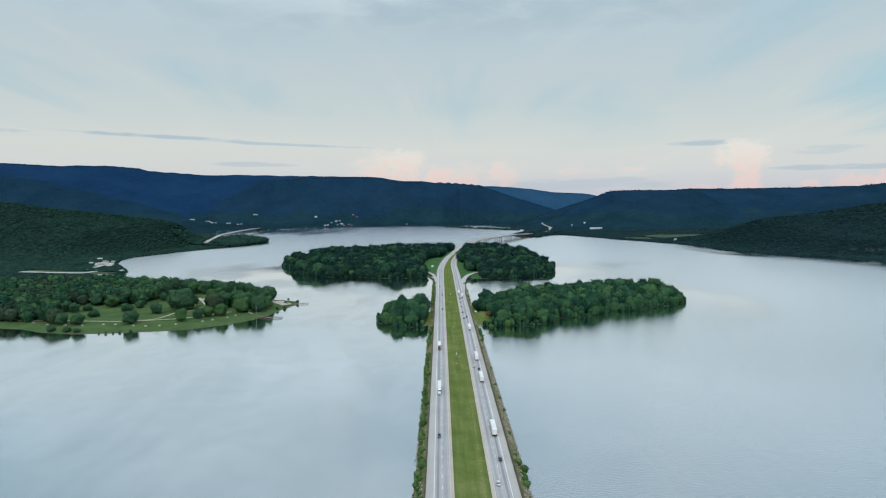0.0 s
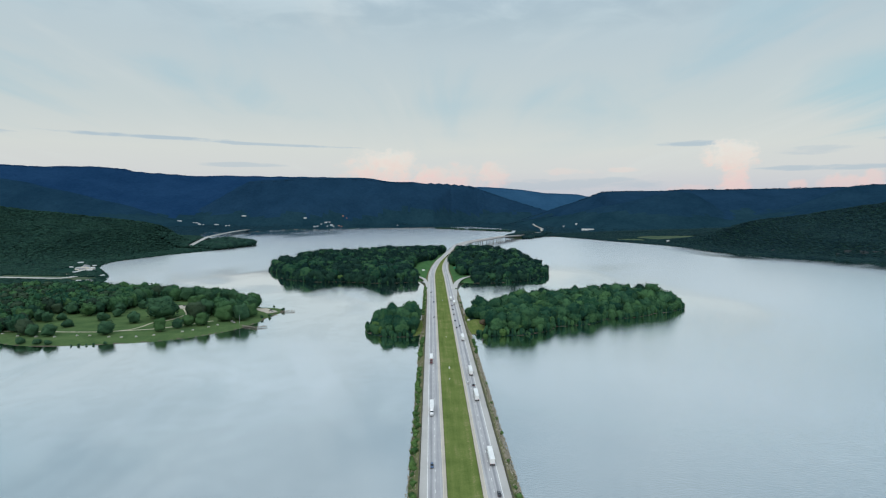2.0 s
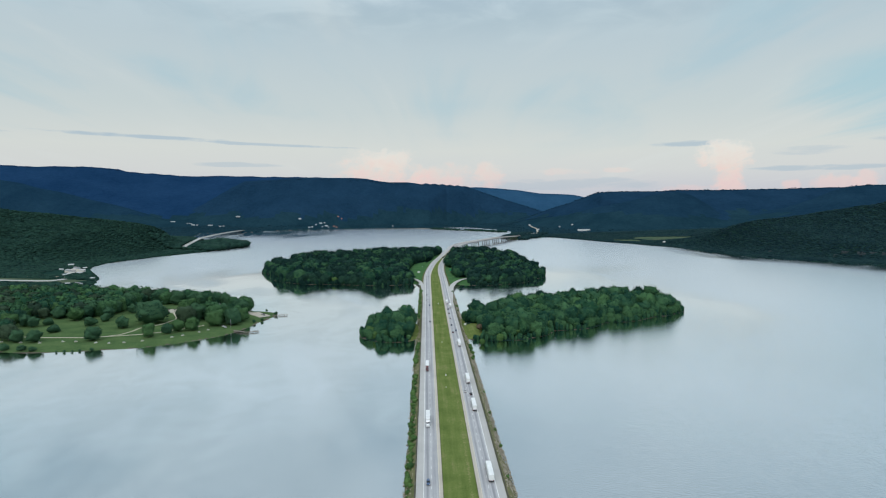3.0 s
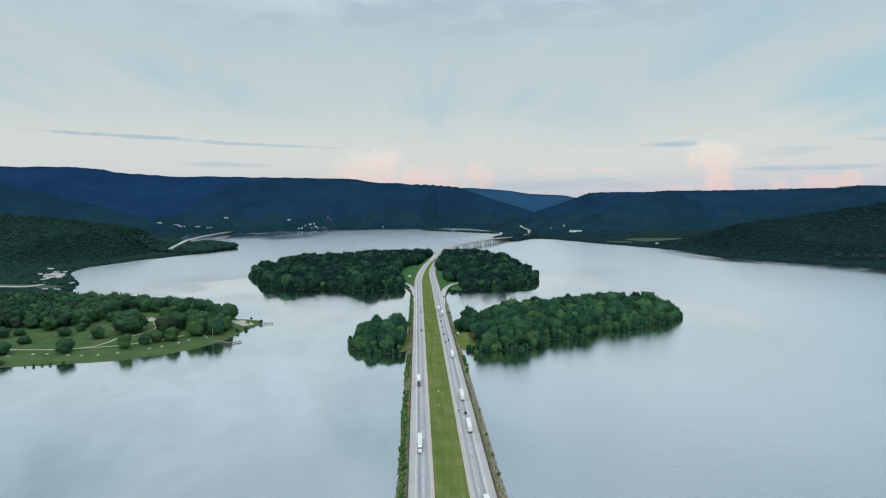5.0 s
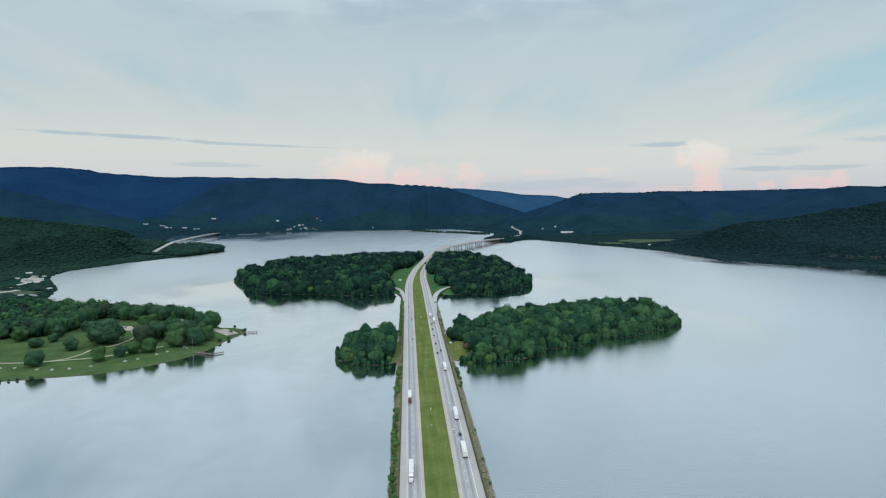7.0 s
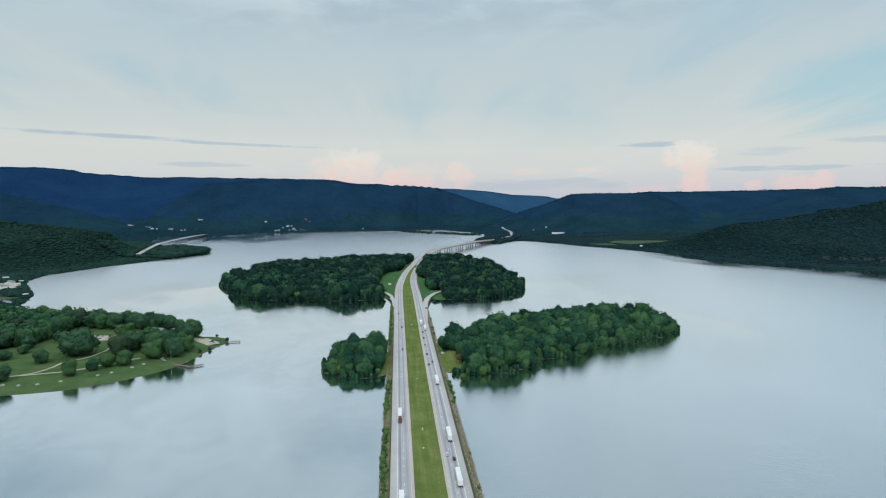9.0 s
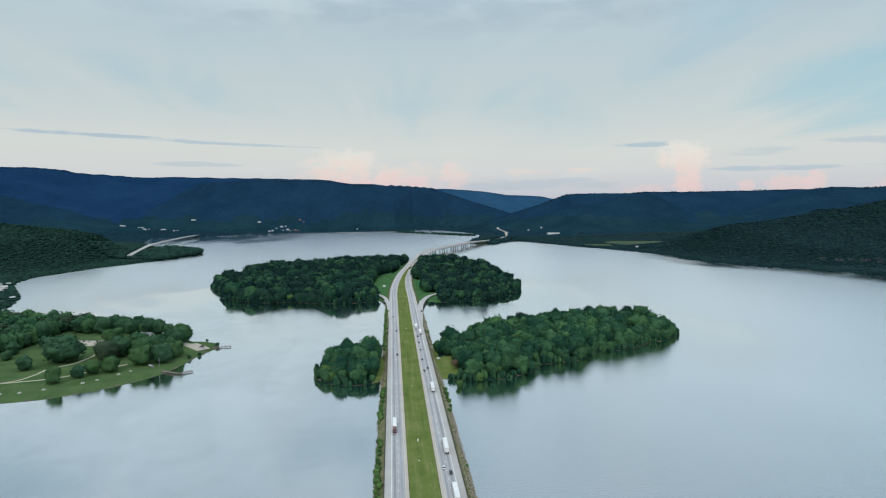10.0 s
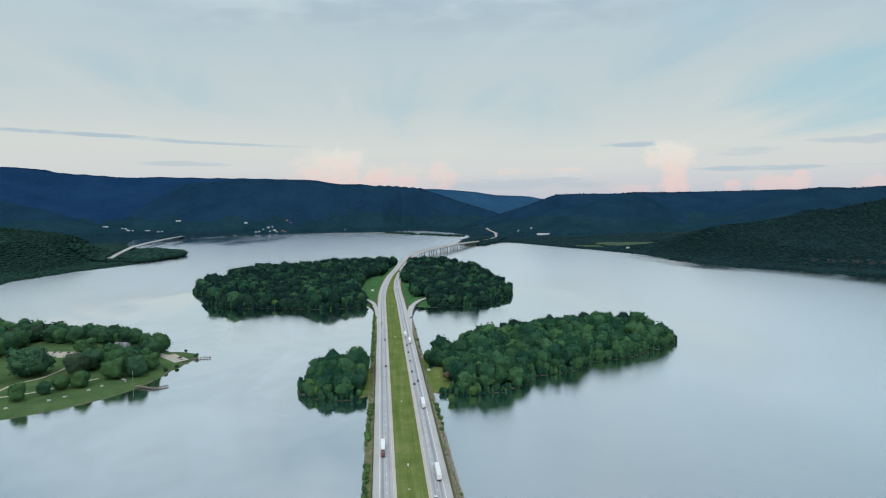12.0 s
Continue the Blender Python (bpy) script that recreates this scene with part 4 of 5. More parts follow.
def park_trees():
    lawn = [(-340, 735, 27, 44), (-307, 661, 16, 15), (-295, 676, 12, 13), (-288, 688, 13, 18), (-274, 693, 16, 18), (-296, 733, 20, 31), (-258, 719, 19, 24), (-241, 723, 20, 25), (-236, 745, 17, 21), (-254, 744, 19, 24),
            (-330, 823, 16, 26), (-288, 775, 16, 20), (-268, 766, 15, 19), (-310, 752, 15, 20)]
    lawn += [(-392, 800, 12, 15), (-412, 812, 18, 18), (-444, 650, 17, 22), (-430, 643, 13, 17), (-413, 643, 13, 17), (-421, 687, 9, 14),
             (-357, 648, 15, 21), (-357, 706, 14, 19), (-401, 720, 11, 17), (-397, 746, 10, 14), (-435, 753, 16, 22), (-463, 766, 15, 20), (-482, 768, 13, 18), (-478, 790, 16, 22), (-450, 782, 14, 19), (-423, 790, 15, 20), (-462, 716, 12, 15), (-261, 832, 18, 30),
             (-474, 721, 14, 18), (-489, 717, 17, 21), (-452, 727, 9, 12), (-495, 742, 16, 21), (-404, 766, 14, 19), (-502, 772, 16, 22), (-442, 768, 15, 20), (-462, 664, 16, 21), (-478, 676, 15, 19), (-407, 614, 6, 10), (-396, 612, 5, 9), (-426, 617, 7, 11)]
    for x, y, h, w in lawn:
        kind = 5 if h < 12 else (3, 4, 11, 12, 4, 13)[int(rng.integers(0, 6))]
        plant(4 if w > 40 else kind, x, y, 1.04 * h, 0.86 * w / h * float(rng.uniform(1.0, 1.14)), "park trees on the lawn")
    for x, y, h in ((-364, 610, 2.6), (-357, 611, 2.2), (-351, 613, 2.4), (-341, 615, 3.6), (-371, 609, 2.0)):
        plant(5, x, y, h, 1.2, "bushes at the park's waterline", "small green bush at the water's edge")
    p = jitter(-700, -215, 660, 980, 12.0, 401)
    s = lobes(p[:, 0], p[:, 1], PARK)
    behind = lobes(p[:, 0], p[:, 1] + 34, PARK)
    back = (behind < 8) | (p[:, 0] < -505) | ((p[:, 0] < -450) & (p[:, 1] < 690) & (vnoise(p[:, 0], p[:, 1], 25, 12) > -0.1)) | ((p[:, 1] > 768) & (p[:, 0] < -410)) | ((p[:, 0] > -300) & (p[:, 1] > 745) & (p[:, 1] < 778) & (p[:, 0] < -250) & (vnoise(p[:, 0], p[:, 1], 25, 9) > 0.05))
    car_park = (np.abs(p[:, 0] + 350) < 42) & (np.abs(p[:, 1] - 812) < 34) | (np.abs(p[:, 0] + 315) < 60) & (np.abs(p[:, 1] - 830) < 12) | (np.hypot(p[:, 0] + 226, p[:, 1] - 790) < 20)
    p = p[(s > 3) & back & ~car_park & ~((p[:, 0] > -246) & (p[:, 1] > 735))]
    front = p[(p[:, 0] > -440)]
    for x, y in front[:60]:
        plant(int(rng.integers(0, 5)), float(x), float(y), float(rng.uniform(15, 22)), 1.15, "park trees along the inlet")
    rest = np.concatenate([p[(p[:, 0] <= -440)], front[60:]])
    h = np.random.default_rng(5).uniform(15, 23, len(rest))
    scatter("park_wood", LITER, np.column_stack([rest, np.maximum(ground_z(rest[:, 0], rest[:, 1]), 0) - 0.6]), np.column_stack([h, h]), [MAT["wood_leaf_deep"], MAT["park_leaf_dull"], MAT["wood_leaf"], MAT["wood_leaf_fresh"]], "green shade trees at the back of the park", "wood", 410)


park_trees()
for x, y, h in ((-76, 662, 12), (-70, 652, 9), (78, 655, 10), (150, 742, 16), (172, 745, 13), (118, 690, 11), (60, 640, 9), (-180, 1096, 12), (-250, 1115, 13), (40, 625, 7)):
    plant(6, x, y, h, 1.15, "yellow-green trees in the woods")
plant(7, 42, 672, 10, 1.2)
for x, y, h in ((236, 872, 24), (247, 868, 21), (282, 858, 25), (292, 852, 22), (300, 846, 20), (128, 838, 22), (140, 840, 24)):
    plant(8, x, y, h, 0.8, "tall trees above the island wood")
for x, y, h in ((-209, 796, 5), (-228, 822, 3.5), (-216, 757, 4), (-222, 744, 4)):
    plant(5, x, y, h, 1.1, "small trees at the boat ramp")


# Wedge fitted to the camera's views; hill trees outside it are left out.
def in_camera_wedge(x, y):
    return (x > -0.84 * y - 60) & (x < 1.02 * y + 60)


def hill_woods():
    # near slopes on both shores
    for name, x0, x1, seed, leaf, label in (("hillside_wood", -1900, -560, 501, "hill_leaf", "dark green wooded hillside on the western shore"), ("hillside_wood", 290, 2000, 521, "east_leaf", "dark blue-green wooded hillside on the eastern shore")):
        p = jitter(x0, x1, 930, 2680, 6.6, seed)
        x, y = p.T
        far = mainland(x, y)
        meadow = (far > 12) & (far < 190) & (east_field(x, y) | ((x < -640) & (y > 1095) & (y < 1150) & (x > -950)))
        cut = (np.abs(x - west_road_x(y) - 8) < 19) & (y > 1905)
        camp = (np.hypot(x + 752, (y - 1290) / 1.9) < 44)
        z = ground_z(x, y)
        # leave out what lies on slopes turned away from the camera
        seen = (ground_z(x * 1.02, y * 1.02) - z > -8) | (z < 25)
        p = p[(far > 2) & ~meadow & ~cut & ~camp & (np.abs(x - np.interp(y, [2700, 2860, 3000, 3100, 3344], [480, 520, 541, 562, 556])) > np.where(y > 2720, 26, 0)) & in_camera_wedge(x, y) & seen & (np.abs(x - road_x(y)) > 26) & (z > 0.2)]
        x, y = p.T
        r = np.random.default_rng(seed + 1)
        s = r.uniform(2.5, 4.6, len(p)) * (1 + 0.2 * vnoise(x, y, 90, seed))
        head = (x > -860) & (x < 0) & (y > 1860)
        front = head & (x > west_road_x(y)) & (x < west_road_x(y) + 75)
        tip = head & (x > -752) & (y > 1900)
        s = s * np.where(tip, 1.9, np.where(front, 1.0, np.where(head, 1.35, 1.0)))
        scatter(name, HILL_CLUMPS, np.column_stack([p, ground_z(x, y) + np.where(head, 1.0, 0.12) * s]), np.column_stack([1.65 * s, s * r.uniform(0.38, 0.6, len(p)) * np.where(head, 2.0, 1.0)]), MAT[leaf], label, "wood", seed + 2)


hill_woods()


def bank_shrubs():
    protos = [make_shrub("shrub", 700 + k, "low green shrub on the motorway embankment") for k in range(4)]
    first = set()
    r = np.random.default_rng(71)
    spots = []
    for k in range(310):
        y = 246 + 2.45 * k + r.uniform(-1.5, 1.5)
        if vnoise(0.0, y, 40, 72) > -0.45 and not 630 < y < 745:
            spots.append((-24.4 - r.uniform(-0.8, 2.2), y, r.uniform(1.2, 3.4) + 1.6 * (r.random() < 0.15)))
    for y in (268, 272, 280, 285, 290, 372, 424, 300, 330, 395, 470, 560, 575, 585, 592, 600, 606, 612, 800, 830, 900, 960):
        spots.append((25.6 + r.uniform(-1.0, 1.8), y, r.uniform(2.4, 5.2) if y > 550 or y < 295 else 2.2))
    for x, y, h in spots:
        k = int(r.integers(0, 4))
        z = 0.6 + 3.2 * max(0.0, (27.5 - abs(x)) / 4.0) - 0.4
        m = Matrix.LocRotScale((x, y, z), Euler((0, 0, r.uniform(0, 6.28))), (h * 1.3, h * 1.3, h))
        if k in first:
            q = protos[k].scale
            ob = copy_thing(protos[k], m @ Matrix.Diagonal((1 / q[0], 1 / q[1], 1 / q[2], 1)))
        else:
            first.add(k)
            ob = protos[k]
            ob.matrix_basis = m
        tagged(ob, group="shrubs along the embankment")


bank_shrubs()


def riprap():
    """Loose stone along both waterlines."""
    r = np.random.default_rng(81)
    v, f = ICO1
    protos = [(v * r.uniform(0.55, 1.1, (len(v), 1)), f) for _ in range(6)]
    n = 7600
    y = r.uniform(215, 1010, n)
    side = np.where(r.random(n) < 0.78, 1, -1)
    q = r.random(n)
    x = side * (23.0 + 5.2 * q)
    z = 4.45 - 4.75 * q
    s = r.uniform(0.22, 0.62, n)
    scatter("riprap", protos, np.column_stack([x, y, z]), np.column_stack([s, s * 0.7]), MAT["stone"], "pale loose stone along the waterline", "stones", 82)


riprap()


def spit_wood():
    p = jitter(0, 460, 3020, 3520, 9.0, 571)
    s = lobes(p[:, 0], p[:, 1], SPIT) - 3.0
    p = p[(s > 2) & (vnoise(p[:, 0], p[:, 1], 60, 572) > -0.35)]
    h = np.random.default_rng(573).uniform(4.0, 7.5, len(p))
    scatter("spit_wood", HILL_CLUMPS, np.column_stack([p, 1.0 + 0.5 * h]), np.column_stack([h, h]), MAT["hill_leaf"], "dark low trees on the narrow spit", "wood", 574)
    p = jitter(270, 520, 2390, 2760, 7.5, 575)
    d = p[:, 0] - road_x(p[:, 1])
    z = ground_z(p[:, 0], p[:, 1])
    p = p[(z > 0.3) & ((d < -21) & (d > -110) | (d > 22) & (d < 60))]
    h = np.random.default_rng(576).uniform(4.5, 8.0, len(p))
    scatter("spit_wood", HILL_CLUMPS, np.column_stack([p, ground_z(p[:, 0], p[:, 1]) + 0.6 * h]), np.column_stack([h, h]), MAT["east_leaf"], "dark trees hiding the motorway beyond the bridge", "wood", 577)


spit_wood()

# ---- bridges ----
MAT["concrete"] = two_scale("weathered_concrete", (0.30, 0.29, 0.27), (0.46, 0.45, 0.42), 0.15, 1.5, 0.85)
MAT["pier"] = two_scale("dark_pier_concrete", (0.10, 0.10, 0.095), (0.19, 0.185, 0.17), 0.15, 1.5, 0.9)
MAT["steel"] = two_scale("weathered_rail_steel", (0.035, 0.030, 0.026), (0.085, 0.070, 0.058), 0.3, 2.0, 0.7, 0.1, 0.01, 0.1)
MAT["galvanised"] = plain("galvanised_steel", (0.45, 0.46, 0.47), 0.4, 0.7)
MAT["white"] = plain("white_paint", (0.78, 0.78, 0.77), 0.45)
MAT["black"] = plain("tyre_rubber", (0.02, 0.02, 0.021), 0.9)
MAT["glass"] = plain("dark_window_glass", (0.02, 0.025, 0.03), 0.08)
MAT["green_sign"] = plain("green_sign_sheet", (0.02, 0.22, 0.11), 0.5)
MAT["cliff"] = two_scale("weathered_limestone", (0.028, 0.040, 0.045), (0.080, 0.094, 0.100), 0.15, 1.2, 0.95, 0.5, 0.3)
MAT["timber"] = two_scale("grey_dock_timber", (0.13, 0.11, 0.09), (0.28, 0.25, 0.21), 0.5, 4.0, 0.85)
MAT["gravel"] = two_scale("pale_gravel", (0.34, 0.31, 0.26), (0.50, 0.46, 0.39), 0.3, 3.0, 0.95)
MAT["path"] = two_scale("sandy_path", (0.36, 0.33, 0.25), (0.50, 0.46, 0.36), 0.3, 3.0, 0.95)
MAT["siding"] = plain("pale_siding", (0.50, 0.52, 0.53), 0.7)
MAT["brick_red"] = two_scale("red_brown_wall", (0.26, 0.11, 0.08), (0.42, 0.20, 0.14), 0.2, 2.0)
MAT["roof_grey"] = two_scale("grey_shingle_roof", (0.16, 0.16, 0.17), (0.30, 0.30, 0.31), 0.3, 2.0)
MAT["roof_pale"] = two_scale("pale_metal_roof", (0.36, 0.38, 0.39), (0.52, 0.53, 0.53), 0.2, 1.0, 0.5)
MAT["lamp_red"] = plain("red_tail_lens", (0.35, 0.02, 0.02), 0.3)
MAT["lamp_clear"] = plain("clear_lamp_lens", (0.75, 0.75, 0.72), 0.2)


def ribbon(name, ys, cx, cz, half, top, bottom, mat, parent, label=""):
    """A slab along a line: half its width, its top and underside over the line's height."""
    n = len(ys)
    slope = np.gradient(cx, ys)
    nx, ny = 1 / np.hypot(1, slope), -slope / np.hypot(1, slope)
    lo, hi = half if isinstance(half, tuple) else (-half, half)
    rows = []
    for o, dz in ((lo, bottom), (hi, bottom), (hi, top), (lo, top)):
        rows.append(np.stack([cx + o * nx, ys + o * ny, cz + dz], -1))
    i = np.arange(n - 1)
    faces = [np.stack([a * n + i, b * n + i, b * n + i + 1, a * n + i + 1], -1) for a, b in ((0, 1), (1, 2), (2, 3), (3, 0))]
    faces.append(np.array([[0, n, 2 * n, 3 * n], [n - 1, 4 * n - 1, 3 * n - 1, 2 * n - 1]]))
    ob = new(name, mesh_of(name, np.concatenate(rows), [np.concatenate([f for f in faces])], [mat]))
    ob.parent = parent
    return tagged(ob, label) if label else ob


def make_motorway_bridge():
    thing = empty("motorway_bridge", Matrix(), "long grey concrete girder bridge over the lake", "bridge")
    ys = steps((1770, 2490, 15))
    mid, z = road_x(ys), road_z(ys)
    for side in (-1, 1):
        lo = float(half_median(2100)) - 0.5
        hi = lo + WIDE + 1.0
        span = (lo, hi) if side > 0 else (-hi, -lo)
        ribbon("deck", ys, mid, z, span, -0.08, -0.6, MAT["concrete"], thing)
        for o in (0.22, 0.5, 0.78):
            c = span[0] + o * (span[1] - span[0])
            ribbon("girder", ys, mid, z, (c - 0.5, c + 0.5), -0.6, -2.4, MAT["pier"], thing)
        for c in (span[0] + 0.15, span[1] - 0.15):
            ribbon("parapet", ys, mid, z, (c - 0.2, c + 0.2), 0.95, -0.1, MAT["concrete"], thing, "pale concrete parapet")
    for k in range(7):
        y = 1815 + 98 * k
        slope = math.atan(float(road_x(y + 1) - road_x(y)))
        top = float(road_z(y)) - 2.4
        for side in (-1, 1):
            bm = bmesh.new()
            box(bm, -6.2, 6.2, -0.9, 0.9, top - 1.7, top, 0.25)
            for u in (-4.2, 4.2):
                box(bm, u - 1.3, u + 1.3, -1.1, 1.1, -4.0, top - 1.6, 0.2)
            box(bm, -5.6, 5.6, -1.3, 1.3, -4.0, 0.9, 0.2)
            pier = part("pier", bm, MAT["pier"], thing)
            pier.matrix_world = pose(float(road_x(y)), y, 0, 0, 0, -math.degrees(slope)) @ pose(side * 7.8, 0, 0)


make_motorway_bridge()


def make_lake_bridge():
    thing = empty("lake_bridge", Matrix(), "pale two-lane girder bridge from the headland to the town", "bridge")
    ys = steps((1900, 3200, 20))
    cx, cz = west_road_x(ys), west_road_z(ys)
    ribbon("deck", ys, cx, cz, 7.5, 0.0, -1.2, MAT["concrete"], thing)
    over = ys[ys > 2230]
    ribbon("girder", over, west_road_x(over), west_road_z(over), 3.2, -1.0, -2.8, MAT["galvanised"], thing, "pale steel girder")
    for o in (-7.2, 7.2):
        ribbon("parapet", ys, cx, cz, (o - 0.2, o + 0.2), 0.9, -0.2, MAT["concrete"], thing, "pale concrete parapet")
    ribbon("lane", ys, cx, cz, 6.4, 0.05, 0.0, MAT["shoulder"], thing)
    for y in range(2280, 3180, 58):
        bm = bmesh.new()
        top = float(west_road_z(y)) - 2.8
        box(bm, -4.5, 4.5, -0.9, 0.9, top - 1.4, top, 0.2)
        for u in (-3, 3):
            box(bm, u - 0.8, u + 0.8, -0.8, 0.8, -4, top - 1.3, 0.2)
        pier = part("pier", bm, MAT["pier"], thing)
        pier.location = (float(west_road_x(y)), y, 0)


make_lake_bridge()


# ---- ramps, rails, signs ----
def lay_strip(name, pts, wide, mat, label, category, lift=0.12, kind="structure"):
    """A flat way along a few points, smoothed, resting on the ground."""
    p = np.array(pts, float)
    t = np.arange(len(p))
    u = np.linspace(0, len(p) - 1, 14 * (len(p) - 1) + 1)
    q = np.column_stack([np.interp(u, t, p[:, k]) for k in range(p.shape[1])])
    ker = np.ones(9) / 9
    for k in range(q.shape[1]):
        q[:, k] = np.convolve(np.pad(q[:, k], 4, "edge"), ker, "valid")
    d = np.gradient(q[:, :2], axis=0)
    n = np.column_stack([-d[:, 1], d[:, 0]]) / np.linalg.norm(d, axis=1)[:, None]
    w = q[:, 3:4] if p.shape[1] > 3 else wide
    a, b = q[:, :2] + n * w / 2, q[:, :2] - n * w / 2
    if p.shape[1] > 2:
        za = zb = q[:, 2]
    else:
        za = zb = np.maximum(np.maximum(ground_z(a[:, 0], a[:, 1]), ground_z(b[:, 0], b[:, 1])), 0.3) + lift
    m = len(q)
    i = np.arange(m - 1)
    v = np.concatenate([np.column_stack([a, za]), np.column_stack([b, zb]), np.column_stack([a, za - 0.5]), np.column_stack([b, zb - 0.5])])
    f = np.concatenate([np.stack([x * m + i, y * m + i, y * m + i + 1, x * m + i + 1], -1) for x, y in ((1, 0), (0, 2), (3, 1))])
    return tagged(new(name, mesh_of(name, v, f, [mat])), label, category, kind=kind)


# the slip roads: x, y, z, width
lay_strip("ramp", [(-20.2, 880, 5.02, 1.0), (-21.2, 960, 5.02, 3.0), (-23.0, 1030, 5.02, 5.0), (-27, 1085, 4.9, 6.0), (-36, 1122, 4.6, 6.5), (-52, 1146, 4.2, 6.5), (-85, 1165, 3.8, 6.5)], 6, MAT["shoulder"], "pale curved motorway slip road", "road")
lay_strip("ramp", [(20.4, 850, 5.02, 1.0), (22.2, 930, 5.02, 4.5), (25.0, 1010, 5.02, 8.0), (33, 1065, 4.9, 7.5), (46, 1110, 4.6, 7.0), (66, 1142, 4.2, 6.5), (100, 1160, 3.8, 6.5)], 6, MAT["shoulder"], "pale curved motorway slip road", "road")


def make_guardrail(side, y0, y1):
    thing = empty("guardrail", Matrix(), "long weathered steel guardrail beside the carriageway", "guardrail", "motorway guardrails")
    ys = steps((y0, y1, 20))
    off = side * (8.4 + WIDE + 0.45)
    zero = 0 * ys
    for a, b, w in ((0.80, 0.66, 0.16), (0.66, 0.56, 0.06), (0.56, 0.42, 0.16)):
        ribbon("rail", ys, zero + off, road_z(ys), (-w, w), a, b, MAT["steel"], thing)
    bm = bmesh.new()
    box(bm, -0.1, 0.1, -0.1, 0.1, -0.6, 0.8, 0.02)
    first = part("post", bm, MAT["timber"], thing)
    for k in range(int((y1 - y0) / 5.7) + 1):
        o = first if k == 0 else new("post", first.data)
        o.parent = thing
        o.location = (off + side * 0.22, y0 + 5.7 * k, 5.0)


make_guardrail(-1, 200, 870)
make_guardrail(1, 200, 840)


def make_sign(x, y, wide, high, foot, face, label, turn=0.0, ground=4.4):
    """A panel on two posts with back braces."""
    thing = empty("road_sign", pose(x, y, ground, 0, 0, turn), label, "road sign", "roadside signs")
    bm = bmesh.new()
    box(bm, -wide / 2, wide / 2, -0.05, 0.05, foot, foot + high, 0.02)
    part("panel", bm, face, thing)
    for u in (-0.3, 0.3):
        bm = bmesh.new()
        rod(bm, (u * wide, 0.13, -0.6), (u * wide, 0.13, foot + high * 0.95), 0.09, 0.08, 8)
        part("post", bm, MAT["galvanised"], thing)
    for k in (0.25, 0.75):
        bm = bmesh.new()
        box(bm, -wide * 0.48, wide * 0.48, 0.06, 0.1, foot + k * high - 0.05, foot + k * high + 0.05)
        part("brace", bm, MAT["galvanised"], thing)


make_sign(-31, 1208, 5.2, 3.2, 2.0, MAT["white"], "pale metal sign back on steel posts beside grass")
make_sign(-18, 1480, 6.0, 3.4, 2.2, MAT["white"], "pale metal sign back on steel posts near the bend", 8)
make_sign(33, 1240, 4.6, 4.4, 2.0, MAT["green_sign"], "green motorway sign on steel posts beside trees", 0, 4.4)
make_sign(27.5, 699, 3.0, 1.7, 1.8, MAT["white"], "pale metal sign on steel posts on the verge", 0, 3.6)
make_sign(24.5, 745, 1.0, 1.4, 1.6, MAT["white"], "small white sign on posts at the road edge", 0, 4.2)


def make_marker(x, y, high, z=4.2):
    thing = empty("median_marker", pose(x, y, z), "small white marker board standing in the median grass", "marker post", "median markers")
    bm = bmesh.new()
    box(bm, -0.45, 0.45, -0.06, 0.06, 0.5, high, 0.03)
    part("board", bm, MAT["white"], thing)
    bm = bmesh.new()
    rod(bm, (0, 0.1, -0.3), (0, 0.1, high * 0.9), 0.06, 0.05, 7)
    part("post", bm, MAT["galvanised"], thing)


for x, y, h in ((-0.8, 502, 2.2), (-1.5, 473, 1.0), (0.2, 846, 1.6), (-0.5, 618, 0.9)):
    make_marker(x, y, h)


# ---- vehicles ----
def paint(name, colour, rough=0.3, metal=0.2):
    m, g, b = material(name, rough, metal)
    p = place_of(g)
    g.l.new(g.ramp(g.noise(p, 1.2, 4.0, 0.6), [(0.3, tuple(np.array(colour) * 0.9)), (0.7, colour)]), b.inputs["Base Color"])
    b.inputs["Coat Weight"].default_value = 0.5
    return m


PAINT = {"white": paint("white_car_paint", (0.78, 0.78, 0.78)), "dark": paint("dark_car_paint", (0.03, 0.035, 0.045)), "silver": paint("silver_car_paint", (0.42, 0.43, 0.45), 0.35, 0.6),
         "red": paint("dark_red_paint", (0.10, 0.012, 0.015)), "blue": paint("blue_car_paint", (0.05, 0.10, 0.20))}


def wheel(parent, x, y, r, w=0.24):
    bm = bmesh.new()
    rod(bm, (x - w / 2, y, r), (x + w / 2, y, r), r, r, 14)
    bmesh.ops.bevel(bm, geom=[e for e in bm.edges if abs(e.verts[0].co.x - e.verts[1].co.x) < 1e-4], offset=0.04, segments=1, affect="EDGES")
    tyre = part("wheel", bm, MAT["black"], parent)
    bm = bmesh.new()
    side = math.copysign(1, x)
    rod(bm, (x + side * w * 0.5, y, r), (x + side * (w * 0.5 + 0.02), y, r), r * 0.6, r * 0.5, 12)
    rim = part("rim", bm, MAT["galvanised"], tyre, "grey metal rim")


